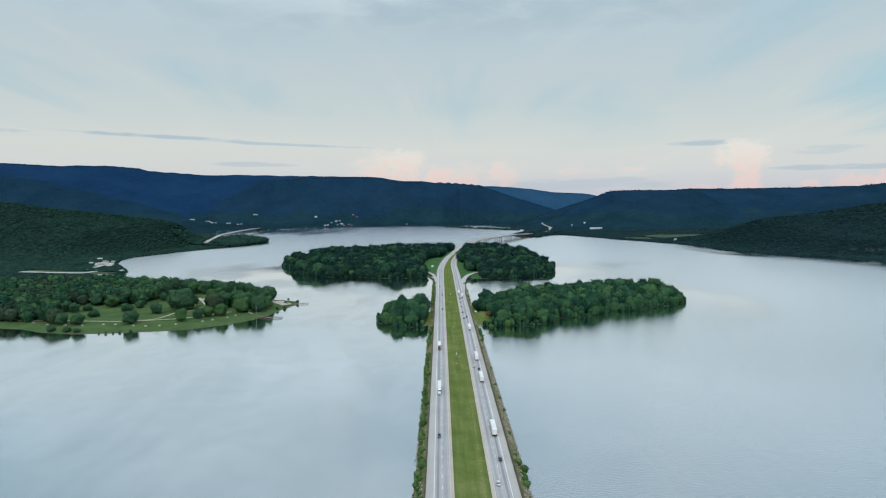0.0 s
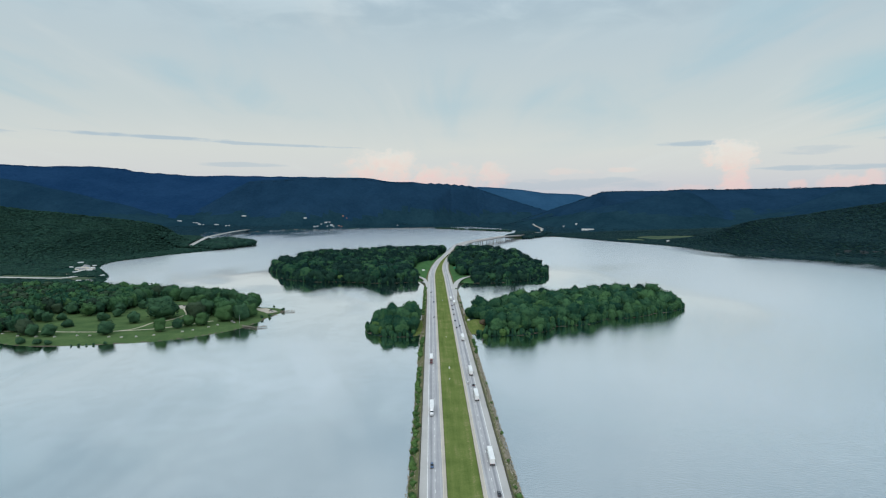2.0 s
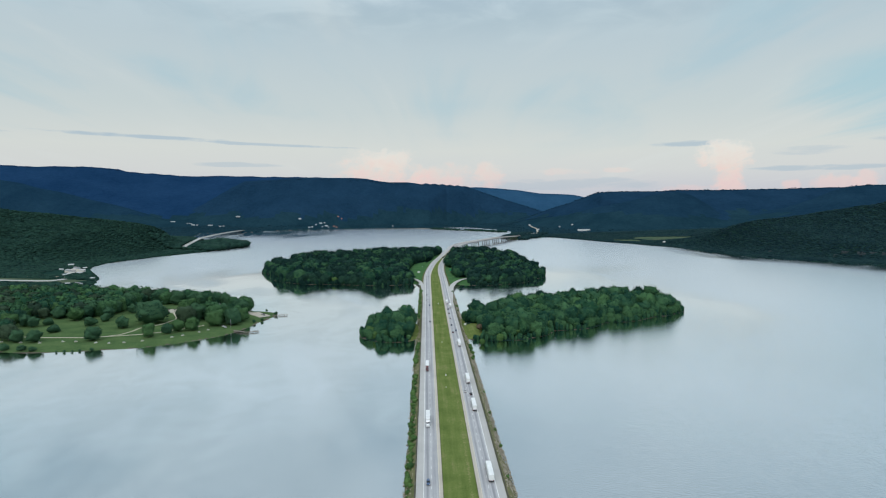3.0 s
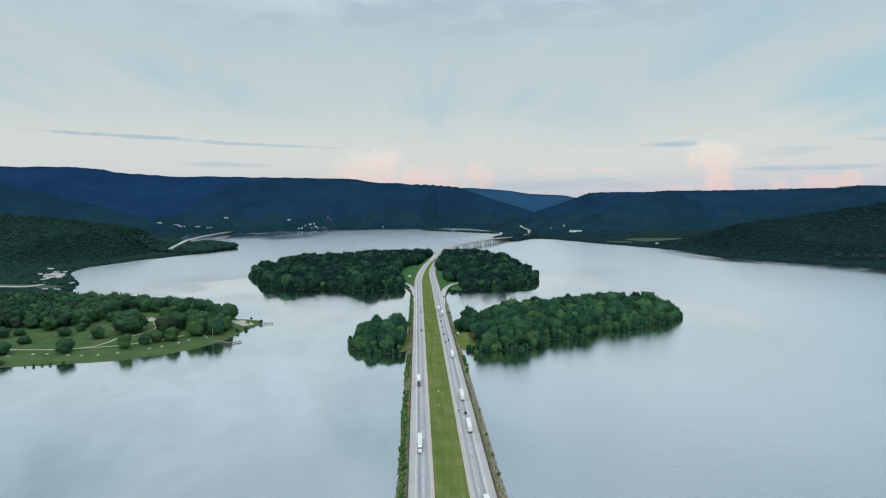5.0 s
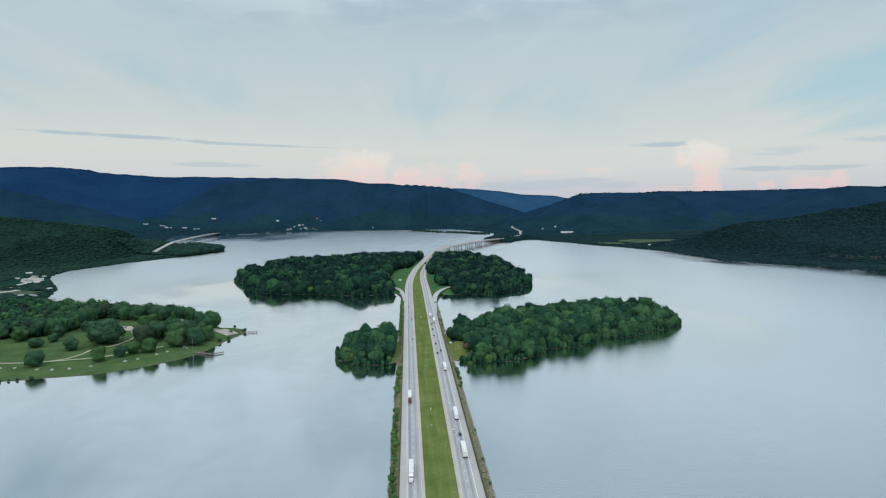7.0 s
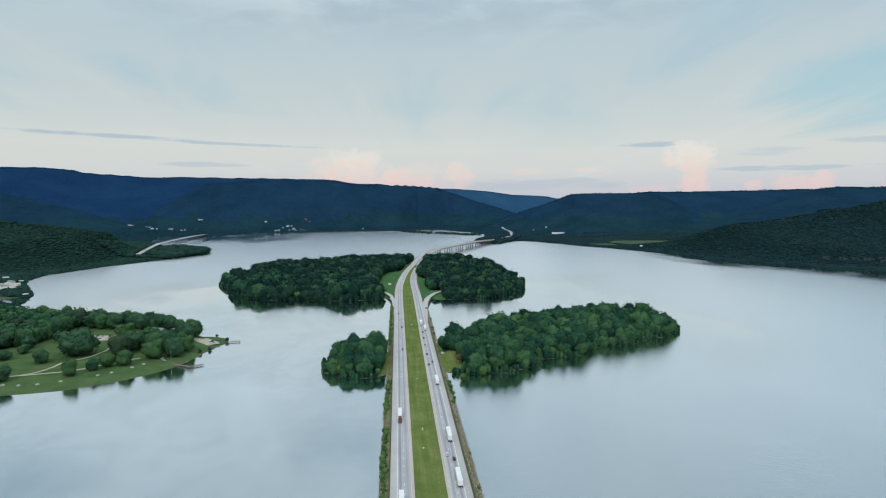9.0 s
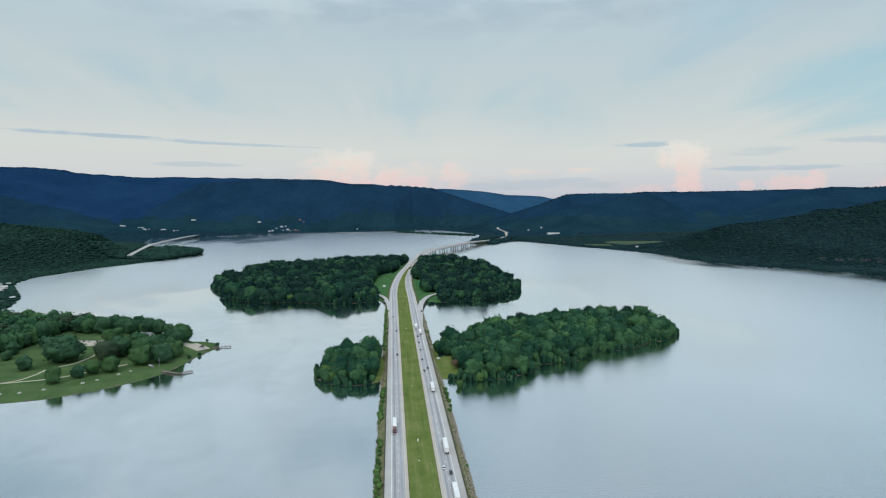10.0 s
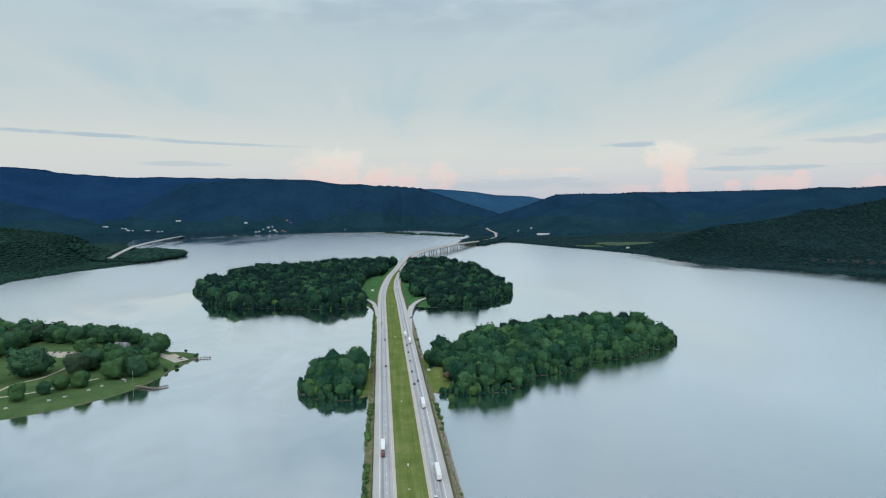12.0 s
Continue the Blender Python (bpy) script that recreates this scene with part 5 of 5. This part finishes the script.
def hull(bm, rows):
    """A body from cross-sections along y: y, half width low, half width high, low z, high z."""
    rings = []
    for y, a, b, z0, z1 in rows:
        rings.append([bm.verts.new(p) for p in ((-a * 0.94, y, z0), (a * 0.94, y, z0), (a, y, z0 + 0.35 * (z1 - z0)), (b, y, z1), (-b, y, z1), (-a, y, z0 + 0.35 * (z1 - z0)))])
    for p, q in zip(rings, rings[1:]):
        for k in range(6):
            bm.faces.new((p[k], p[(k + 1) % 6], q[(k + 1) % 6], q[k]))
    bm.faces.new(rings[0][::-1])
    bm.faces.new(rings[-1])
    bmesh.ops.recalc_face_normals(bm, faces=bm.faces)
    return bm


def make_car(name, colour, kind, label, category):
    """A car that faces +y, 4.6 m long."""
    thing = empty(name, Matrix(), label, category)
    tall = {"car": 1.45, "suv": 1.75, "van": 2.1, "pickup": 1.8}[kind]
    bm = hull(bmesh.new(), [(-2.3, 0.80, 0.74, 0.45, 0.85), (-2.1, 0.90, 0.82, 0.32, 0.98), (0, 0.92, 0.84, 0.28, 0.98), (1.5, 0.91, 0.80, 0.30, 0.93), (2.15, 0.84, 0.72, 0.36, 0.78), (2.3, 0.72, 0.62, 0.45, 0.68)])
    part("body", bm, PAINT[colour], thing)
    back = {"car": -1.6, "suv": -2.2, "van": -2.25, "pickup": -0.4}[kind]
    front = 0.95 if kind != "van" else 1.6
    bm = hull(bmesh.new(), [(back, 0.80, 0.70, 0.95, 0.97 + 0.1 * (kind != "car")), (back + 0.45, 0.82, 0.66, 0.95, tall - 0.08), (0.1, 0.82, 0.66, 0.95, tall - 0.05), (front, 0.80, 0.72, 0.90, 0.96)])
    part("window", bm, MAT["glass"], thing, "dark glass")
    bm = hull(bmesh.new(), [(back + 0.42, 0.66, 0.62, tall - 0.1, tall - 0.04), (-0.4, 0.68, 0.63, tall - 0.09, tall), (0.25, 0.64, 0.58, tall - 0.14, tall - 0.06)])
    part("roof", bm, PAINT[colour], thing)
    for x in (-0.8, 0.8):
        for y in (-1.42, 1.42):
            wheel(thing, x, y, 0.33)
    for x in (-0.6, 0.6):
        bm = bmesh.new()
        box(bm, x - 0.16, x + 0.16, 2.2, 2.31, 0.58, 0.70, 0.02)
        part("headlight", bm, MAT["lamp_clear"], thing)
        bm = bmesh.new()
        box(bm, x - 0.14, x + 0.14, -2.34, -2.24, 0.66, 0.82, 0.02)
        part("tail_light", bm, MAT["lamp_red"], thing)
    return thing


def make_truck(name, cab_colour, label):
    """A tractor with a box trailer, 21 m long, that faces +y; its middle is the origin."""
    thing = empty(name, Matrix(), label, "truck")
    bm = bmesh.new()
    box(bm, -1.3, 1.3, -10.4, 5.6, 1.15, 4.1, 0.06)
    part("trailer", bm, MAT["white"], thing, "white box trailer")
    bm = bmesh.new()
    box(bm, -0.5, 0.5, -10.2, 9.6, 0.75, 1.15)
    part("chassis", bm, MAT["black"], thing)
    bm = hull(bmesh.new(), [(5.9, 1.22, 1.15, 0.9, 3.7), (6.4, 1.24, 1.12, 0.7, 3.85), (7.6, 1.24, 1.08, 0.6, 3.3), (8.3, 1.20, 1.05, 0.6, 2.2), (9.6, 1.15, 0.95, 0.6, 1.95), (10.3, 1.05, 0.85, 0.65, 1.7)])
    part("cab", bm, PAINT[cab_colour], thing)
    bm = hull(bmesh.new(), [(7.55, 1.10, 1.02, 2.25, 3.2), (8.4, 1.10, 1.02, 2.18, 2.3)])
    part("windscreen", bm, MAT["glass"], thing, "dark glass")
    bm = bmesh.new()
    box(bm, -1.15, 1.15, 10.25, 10.45, 0.4, 0.85, 0.05)
    part("bumper", bm, MAT["galvanised"], thing)
    for x in (-1.05, 1.05):
        for y in (-9.2, -8.0, 5.0, 6.2, 9.2):
            wheel(thing, x, y, 0.5, 0.35)
        bm = bmesh.new()
        rod(bm, (x * 0.95, 6.2, 0.9), (x * 0.95, 6.2, 4.0), 0.09, 0.09, 8)
        part("exhaust", bm, MAT["galvanised"], thing)
        bm = bmesh.new()
        box(bm, x * 0.8 - 0.2, x * 0.8 + 0.2, -10.46, -10.38, 1.2, 1.4)
        part("tail_light", bm, MAT["lamp_red"], thing)
    return thing


def drive(protos, spots, group):
    """Set vehicles on the road: kind, lane offset from the middle, y; those on the left drive south."""
    first = set()
    for kind, x, y in spots:
        m = pose(float(road_x(y)) + x, y, float(road_z(y)) + 0.06, 0, 0, 180 if x < 0 else 0)
        if kind in first:
            copy_thing(protos[kind], m)
        else:
            first.add(kind)
            protos[kind].matrix_basis = m
        tagged(protos[kind], group=group)


trucks = {"w": make_truck("semi_truck", "white", "white semi truck with a box trailer on the motorway"), "r": make_truck("semi_truck", "red", "dark red semi truck with a white trailer on the motorway")}
for k in trucks.values():
    tagged(k, group="trucks on the motorway")
drive(trucks, [("r", -15.5, 524), ("w", -15.3, 402), ("w", 15.6, 330), ("w", 15.6, 430), ("w", 15.6, 490), ("w", 15.6, 608), ("w", 15.6, 818), ("w", 12.0, 850)], "trucks on the motorway")
cars = {"dark": make_car("car", "dark", "car", "dark saloon car driving on the motorway", "car"), "white": make_car("car", "white", "car", "white saloon car driving on the motorway", "car"),
        "suv": make_car("car", "blue", "suv", "dark blue estate car driving on the motorway", "car"), "van": make_car("van", "white", "van", "white van driving on the motorway", "van")}
for k in cars.values():
    tagged(k, group="cars on the motorway")
drive(cars, [("white", 12.2, 264), ("dark", 15.6, 290), ("suv", -15.3, 320), ("white", 12.0, 461), ("dark", 15.6, 455), ("dark", 12.0, 660), ("suv", 15.6, 669), ("suv", 12.0, 698), ("van", 12.0, 736), ("dark", 12.0, 770), ("dark", 12.0, 800),
             ("dark", -11.9, 719), ("suv", -11.9, 829), ("white", -15.6, 875), ("dark", -15.6, 921), ("white", -12.0, 1160), ("white", -11.0, 1330), ("white", 11.5, 1280)], "cars on the motorway")


# ---- the park ----
lay_strip("path", [(-500, 668), (-455, 668), (-413, 662), (-378, 660), (-356, 664), (-320, 674), (-306, 683), (-286, 704), (-270, 720)], 2.6, MAT["path"], "pale sandy path through the park lawn", "path", 0.1)
lay_strip("path", [(-356, 664), (-343, 673), (-338, 690), (-338, 707), (-322, 725), (-318, 760), (-340, 800)], 2.4, MAT["path"], "pale sandy path through the park lawn", "path", 0.14)
lay_strip("pavement", [(-388, 818), (-365, 815), (-340, 812), (-318, 822)], 24, MAT["gravel"], "pale gravel car park among the trees", "car park", 0.16)
lay_strip("pavement", [(-318, 822), (-295, 830), (-262, 815), (-240, 798), (-224, 781)], 7, MAT["gravel"], "pale gravel lane to the boat ramp", "lane", 0.12)
lay_strip("pavement", [(-240, 800), (-228, 786), (-216, 774)], 15, MAT["gravel"], "pale gravel apron of the boat ramp", "boat ramp", 0.18)


def park_cars():
    protos = {"w": make_car("car", "white", "suv", "white car parked in the gravel car park", "car"), "d": make_car("car", "dark", "suv", "dark car parked in the gravel car park", "car"), "s": make_car("car", "silver", "car", "silver car parked in the gravel car park", "car")}
    first = set()
    for kind, x, y, turn in (("w", -376, 824, 20), ("d", -371, 823, 20), ("d", -362, 822, 15), ("s", -356, 821, 10), ("d", -347, 820, 10), ("w", -341, 819, 5), ("w", -310, 833, 70), ("s", -301, 832, 80), ("d", -294, 828, 75),
                             ("w", -247, 711, 50), ("w", -243, 706, 40), ("s", -219, 779, 130), ("d", -222, 784, 120)):
        z = max(float(ground_z(x, y)), 0.3) + 0.2
        m = pose(x, y, z, 0, 0, turn)
        if kind in first:
            copy_thing(protos[kind], m)
        else:
            first.add(kind)
            protos[kind].matrix_basis = m
            tagged(protos[kind], group="parked cars")


park_cars()


def make_picnic_table():
    """A picnic table on a round pale pad."""
    thing = empty("picnic_table", Matrix(), "pale picnic table on a gravel pad by the shore", "picnic table")
    bm = bmesh.new()
    bmesh.ops.create_cone(bm, cap_ends=True, segments=14, radius1=1.8, radius2=1.6, depth=0.3, matrix=Matrix.Translation((0, 0, 0.02)))
    part("pad", bm, MAT["gravel"], thing, "round pale gravel pad")
    bm = bmesh.new()
    box(bm, -1.2, 1.2, -0.4, 0.4, 0.86, 0.93, 0.02)
    part("tabletop", bm, MAT["siding"], thing)
    for s in (-1, 1):
        bm = bmesh.new()
        box(bm, -1.2, 1.2, s * 0.75 - 0.15, s * 0.75 + 0.15, 0.58, 0.63, 0.02)
        part("bench", bm, MAT["siding"], thing)
        for x in (-0.9, 0.9):
            bm = bmesh.new()
            rod(bm, (x, s * 0.7, 0.15), (x, s * 0.2, 0.88), 0.05, 0.05, 6)
            part("leg", bm, MAT["galvanised"], thing)
    return thing


def park_tables():
    first = make_picnic_table()
    spots = [(-470, 655), (-447, 644), (-425, 640), (-405, 638), (-385, 643), (-372, 643), (-349, 637), (-335, 635), (-321, 637), (-306, 644), (-283, 660), (-275, 668), (-264, 684), (-258, 695)]
    for k, (x, y) in enumerate(spots):
        m = pose(x, y, max(float(ground_z(x, y)), 0.4), 0, 0, 37 * k)
        ob = first if k == 0 else copy_thing(first, m)
        ob.matrix_basis = m
        tagged(ob, group="picnic tables along the shore")


park_tables()


def make_dock(name, pts, wide, label, pole=None):
    """A timber walkway on piles along a few points, with planks and rails."""
    thing = empty(name, Matrix(), label, "dock")
    for (ax, ay), (bx, by) in zip(pts, pts[1:]):
        long, turn = math.hypot(bx - ax, by - ay), math.degrees(math.atan2(by - ay, bx - ax))
        m = pose(ax, ay, 0, 0, 0, turn)
        n = int(long / 0.9)
        bm = bmesh.new()
        box(bm, 0.0, 0.84, -wide / 2, wide / 2, 1.05, 1.13)
        first = part("plank", bm, MAT["timber"], thing)
        for k in range(n):
            o = first if k == 0 else new("plank", first.data)
            o.parent = thing
            o.matrix_world = m @ pose(k * 0.9, 0, 0.0)
        for s in (-1, 1):
            bm = bmesh.new()
            box(bm, 0, long, s * wide * 0.42 - 0.1, s * wide * 0.42 + 0.1, 0.75, 1.05)
            part("beam", bm, MAT["timber"], thing).matrix_world = m
            bm = bmesh.new()
            box(bm, 0, long, s * wide * 0.48 - 0.04, s * wide * 0.48 + 0.04, 1.95, 2.05)
            part("rail", bm, MAT["timber"], thing).matrix_world = m
            for k in range(int(long / 3) + 1):
                bm = bmesh.new()
                rod(bm, (min(k * 3.0 + 0.2, long), s * wide * 0.48, -3), (min(k * 3.0 + 0.2, long), s * wide * 0.48, 2.05), 0.12, 0.12, 7)
                part("pile", bm, MAT["timber"], thing).matrix_world = m
    if pole:
        bm = bmesh.new()
        rod(bm, (*pole, 0.5), (*pole, 12.5), 0.22, 0.12, 8)
        part("lamp_pole", bm, MAT["galvanised"], thing, "grey lamp pole")


make_dock("fishing_dock", [(-244, 706), (-213, 689), (-203, 696)], 2.6, "grey timber fishing dock with an angled end", (-237.5, 708))
make_dock("boat_pier", [(-212, 789), (-193, 792)], 1.8, "narrow grey timber pier at the boat ramp")


# ---- houses ----
def make_house(name, wide, deep, high, rise, wall, roof, label, category="house"):
    """A gabled building with eaves, windows and a door; it faces -y."""
    thing = empty(name, Matrix(), label, category)
    bm = bmesh.new()
    w, d = wide / 2, deep / 2
    v = [bm.verts.new(p) for p in ((-w, -d, -2), (w, -d, -2), (w, d, -2), (-w, d, -2), (-w, -d, high), (w, -d, high), (w, d, high), (-w, d, high), (-w, 0, high + rise), (w, 0, high + rise))]
    for f in ((0, 1, 5, 4), (1, 2, 6, 9, 5), (2, 3, 7, 6), (3, 0, 4, 8, 7)):
        bm.faces.new([v[k] for k in f])
    part("wall", bm, wall, thing)
    for s in (-1, 1):
        bm = bmesh.new()
        e, t = 0.5, 0.25
        pts = [(-w - e, s * (d + e), high - rise * e / d), (w + e, s * (d + e), high - rise * e / d), (w + e, 0, high + rise + 0.02), (-w - e, 0, high + rise + 0.02)]
        lo = [bm.verts.new(p) for p in pts]
        hi = [bm.verts.new((p[0], p[1], p[2] + t)) for p in pts]
        bm.faces.new(lo)
        bm.faces.new(hi)
        for k in range(4):
            bm.faces.new((lo[k], lo[(k + 1) % 4], hi[(k + 1) % 4], hi[k]))
        bmesh.ops.recalc_face_normals(bm, faces=bm.faces)
        part("roof", bm, roof, thing)
    n = max(2, int(wide / 4))
    for k in range(n):
        x = -w + (k + 0.5) * wide / n
        bm = bmesh.new()
        if k == n // 2:
            box(bm, x - 0.5, x + 0.5, -d - 0.05, -d + 0.05, 0.0, 2.1)
            part("door", bm, MAT["timber"], thing)
        else:
            box(bm, x - 0.7, x + 0.7, -d - 0.05, -d + 0.05, 1.0, 2.2)
            part("window", bm, MAT["glass"], thing)
    return thing


def settle(protos, spots, group):
    first = set()
    for kind, x, y, turn in spots:
        m = pose(x, y, max(float(ground_z(x, y)), 0.5), 0, 0, turn) @ Matrix.Diagonal((*[0.62 + 0.32 * ((x * 7 + y * 3) % 10) / 10] * 3, 1))
        if kind in first:
            k = protos[kind].scale
            ob = copy_thing(protos[kind], m @ Matrix.Diagonal((1 / k[0], 1 / k[1], 1 / k[2], 1)))
        else:
            first.add(kind)
            ob = protos[kind]
            ob.matrix_basis = m
        tagged(ob, group=group)


HOUSES = {"a": make_house("house", 10, 8, 4.0, 2.2, MAT["siding"], MAT["roof_pale"], "white house with a pale roof among trees"),
          "l": make_house("long_building", 34, 12, 4.6, 2.4, MAT["siding"], MAT["roof_pale"], "long white building with a pale roof in the town", "building"),
          "b": make_house("house", 18, 9, 4.4, 2.2, MAT["siding"], MAT["roof_pale"], "wide white house with a pale roof among trees"),
          "r": make_house("house", 12, 8, 3.8, 2.2, MAT["brick_red"], MAT["brick_red"], "red-brown house on the far shore")}
TOWN = [("l", -1474, 3484, 10), ("a", -1422, 3560, 20), ("b", -1400, 3548, 0), ("b", -1326, 3400, -8), ("a", -1310, 3415, 20), ("a", -1338, 3420, 40), ("l", -1270, 3508, 4), ("b", -1204, 3480, 0), ("a", -1190, 3495, 15), ("l", -1140, 3608, -6),
        ("b", -769, 3584, 8), ("b", -705, 3536, 10), ("a", -688, 3545, -10), ("a", -672, 3572, 0), ("b", -647, 3592, 12), ("a", -627, 3604, -12), ("b", -612, 3584, 5), ("a", -597, 3570, 20), ("a", -634, 3566, 0), ("r", -568, 3584, 0), ("r", -550, 3574, 10),
        ("r", -553, 3656, 8), ("r", -530, 3650, -6), ("b", -1965, 3636, 0), ("b", -1786, 3640, 12), ("a", -1800, 3625, 30), ("a", -1986, 3560, 0), ("a", -1940, 3600, 20), ("a", -221, 3646, 0),
        ("b", 653, 2980, -10), ("a", 705, 2944, 0), ("a", 810, 2066, -20), ("a", 561, 3327, -30), ("a", 551, 3017, 0)]
settle(HOUSES, TOWN, "houses on the far shores")


HALL = (731, 2825)


def mountain_woods():
    """The tree cover of the ridges behind the lake, in leaf colours tinted with haze."""
    p = jitter(-3300, 2900, 2660, 4700, 13.0, 601)
    x, y = p.T
    z, far = ground_z(x, y), mainland(x, y)
    rise = ground_z(x * 1.012, y * 1.012) - z
    seen = (rise > -12) & (rise < 3) | (z < 26)
    clear = (np.abs(x - np.interp(y, [2700, 2860, 3000, 3100, 3344], [480, 520, 541, 562, 556])) > np.where(y < 3360, 26, 0)) & (np.hypot(x - HALL[0], y - HALL[1] + 25) > 50)
    for kind, hx, hy, turn in TOWN:
        clear &= np.hypot(x - hx, y - hy + 12) > 22
    owner = ridges(x, y, True)
    seen &= (owner != 7) & (owner != 8) & ((owner != 1) | (x > -1200)) & ((owner != 4) | (x > 2060)) | (z < 26)
    keep = (far > 10) & (z > 1.5) & seen & clear & in_camera_wedge(x, y)
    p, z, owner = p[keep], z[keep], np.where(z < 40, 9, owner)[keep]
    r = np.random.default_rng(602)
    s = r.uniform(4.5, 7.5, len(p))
    for pick, leaf, label, seed in ((owner == 0, "haze_far_leaf", "wooded plateau beyond the town, tinted deep blue for haze", 603), (owner == 2, "haze_back_leaf", "wooded ridge far behind the lake, tinted blue for haze", 604), (owner == 9, "haze_foot_leaf", "wood along the foot of the mountains, tinted teal for thinner haze", 606), ((owner != 0) & (owner != 2) & (owner != 9), "haze_slope_leaf", "wood on the mountain crests, tinted dark blue-green for haze", 605)):
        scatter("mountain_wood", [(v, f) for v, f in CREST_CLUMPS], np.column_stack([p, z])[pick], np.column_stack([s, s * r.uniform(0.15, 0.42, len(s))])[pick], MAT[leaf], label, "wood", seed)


CREST_CLUMPS = [(ICO1[0] * np.random.default_rng(610 + k).uniform(0.75, 1.08, (len(ICO1[0]), 1)), ICO1[1]) for k in range(6)]
mountain_woods()
lay_strip("road_4", [(497, 2755), (520, 2860), (541, 3000), (562, 3100), (568, 3180), (566, 3260), (556, 3344)], 10, MAT["gravel"], "pale motorway climbing away from the bridge", "road", 0.6)
hall = make_house("long_building", 56, 14, 4.5, 2.0, MAT["white"], MAT["roof_pale"], "long white low building above the eastern shore", "building")
hall.matrix_basis = pose(*HALL, max(float(ground_z(*HALL)), 1.0) + 1.0, 0, 0, -12)
CAMP = {"a": make_house("cabin", 12, 6, 3.2, 1.6, MAT["siding"], MAT["roof_pale"], "white cabin with a pale roof at the campground", "cabin"),
        "b": make_house("cabin", 18, 8, 3.6, 2.0, MAT["siding"], MAT["roof_grey"], "pale cabin with a grey roof at the campground", "cabin")}
settle(CAMP, [("a", -823, 1400, 20), ("b", -773, 1336, -30), ("a", -739, 1297, 40), ("a", -714, 1245, 0), ("a", -721, 1207, 60), ("b", -745, 1272, 10), ("a", -772, 1365, 30), ("a", -650, 1172, 80), ("a", -640, 1080, 15), ("b", -625, 1086, -20), ("a", -790, 1310, 0), ("a", -765, 1290, 70)], "cabins at the campground")
lay_strip("road_2", [(-900, 1100), (-800, 1112), (-696, 1116), (-685, 1140), (-700, 1178), (-728, 1235), (-756, 1295), (-790, 1360)], 13, MAT["shoulder"], "pale lane to the campground", "road", 0.5)
lay_strip("road_3", [(-900, 1176), (-800, 1179), (-738, 1179), (-700, 1176), (-654, 1151)], 7, MAT["path"], "pale lane beside the meadow", "road", 0.6)
lay_strip("pavement", [(-735, 1262), (-752, 1290), (-768, 1325)], 34, MAT["gravel"], "pale gravel yard between the cabins", "yard", 0.35)


lay_strip("road_5", [(-330, 3506), (-230, 3524), (-123, 3542), (-40, 3556), (37, 3578)], 9, MAT["gravel"], "pale riprap lane along the far shore", "road", 0.6)


def make_outcrop(x, y, wide, high, turn, seed):
    """A ledge of pale limestone: stacked, broken beds that step back uphill."""
    r = random.Random(seed)
    z = max(float(ground_z(x, y)), 0.5)
    bm = bmesh.new()
    beds = 4
    for b in range(beds):
        lo, hi = high * b / beds, high * (b + 0.93) / beds
        u = -wide / 2 + r.uniform(0, 3)
        while u < wide / 2 - 2:
            w = r.uniform(4.0, 9.0)
            back = 1.6 * b + r.uniform(-0.9, 0.9)
            box(bm, u, min(u + w, wide / 2 + 1), back, back + 7, lo - (3 if b == 0 else 0), hi + r.uniform(-0.5, 0.3), 0.35)
            u += w + r.uniform(0.1, 1.8)
    ob = part("rock_outcrop", bm, MAT["cliff"])
    ob.matrix_world = pose(x, y, z - 1.0, 0, 0, turn)
    tagged(ob, "weathered grey limestone ledge on the wooded shore", "rock", "limestone ledges on the eastern shore")


for k, (x, y, w, h) in enumerate(((1032, 1492, 22, 7), (1056, 1466, 26, 8), (1080, 1456, 20, 6), (1096, 1434, 30, 8), (1126, 1430, 24, 6), (1114, 1410, 22, 7), (1140, 1404, 26, 8), (1004, 1484, 14, 5), (918, 1618, 12, 5))):
    make_outcrop(x, y, 0.7 * w, 1.2 * h, -40 + 9 * (k % 3 - 1), 900 + k)


# Added building; the pale strip here is taken for a lane with cars.
pavilion = make_house("pavilion", 15, 7, 3.2, 1.5, MAT["siding"], MAT["roof_grey"], "low grey-roofed building added beside the car park lane", "pavilion")
pavilion.matrix_basis = pose(-303, 845, max(float(ground_z(-303, 845)), 0.6), 0, 0, -18)


def make_dock_box(x, y):
    """A white locker with a lid at the pier's end."""
    thing = empty("dock_box", pose(x, y, 1.13, 0, 0, 10), "small white locker standing on the pier", "locker")
    bm = bmesh.new()
    box(bm, -0.7, 0.7, -0.4, 0.4, 0, 0.8, 0.05)
    part("body", bm, MAT["white"], thing)
    bm = bmesh.new()
    box(bm, -0.75, 0.75, -0.45, 0.45, 0.8, 0.9, 0.03)
    part("lid", bm, MAT["white"], thing)


make_dock_box(-195.5, 791.6)
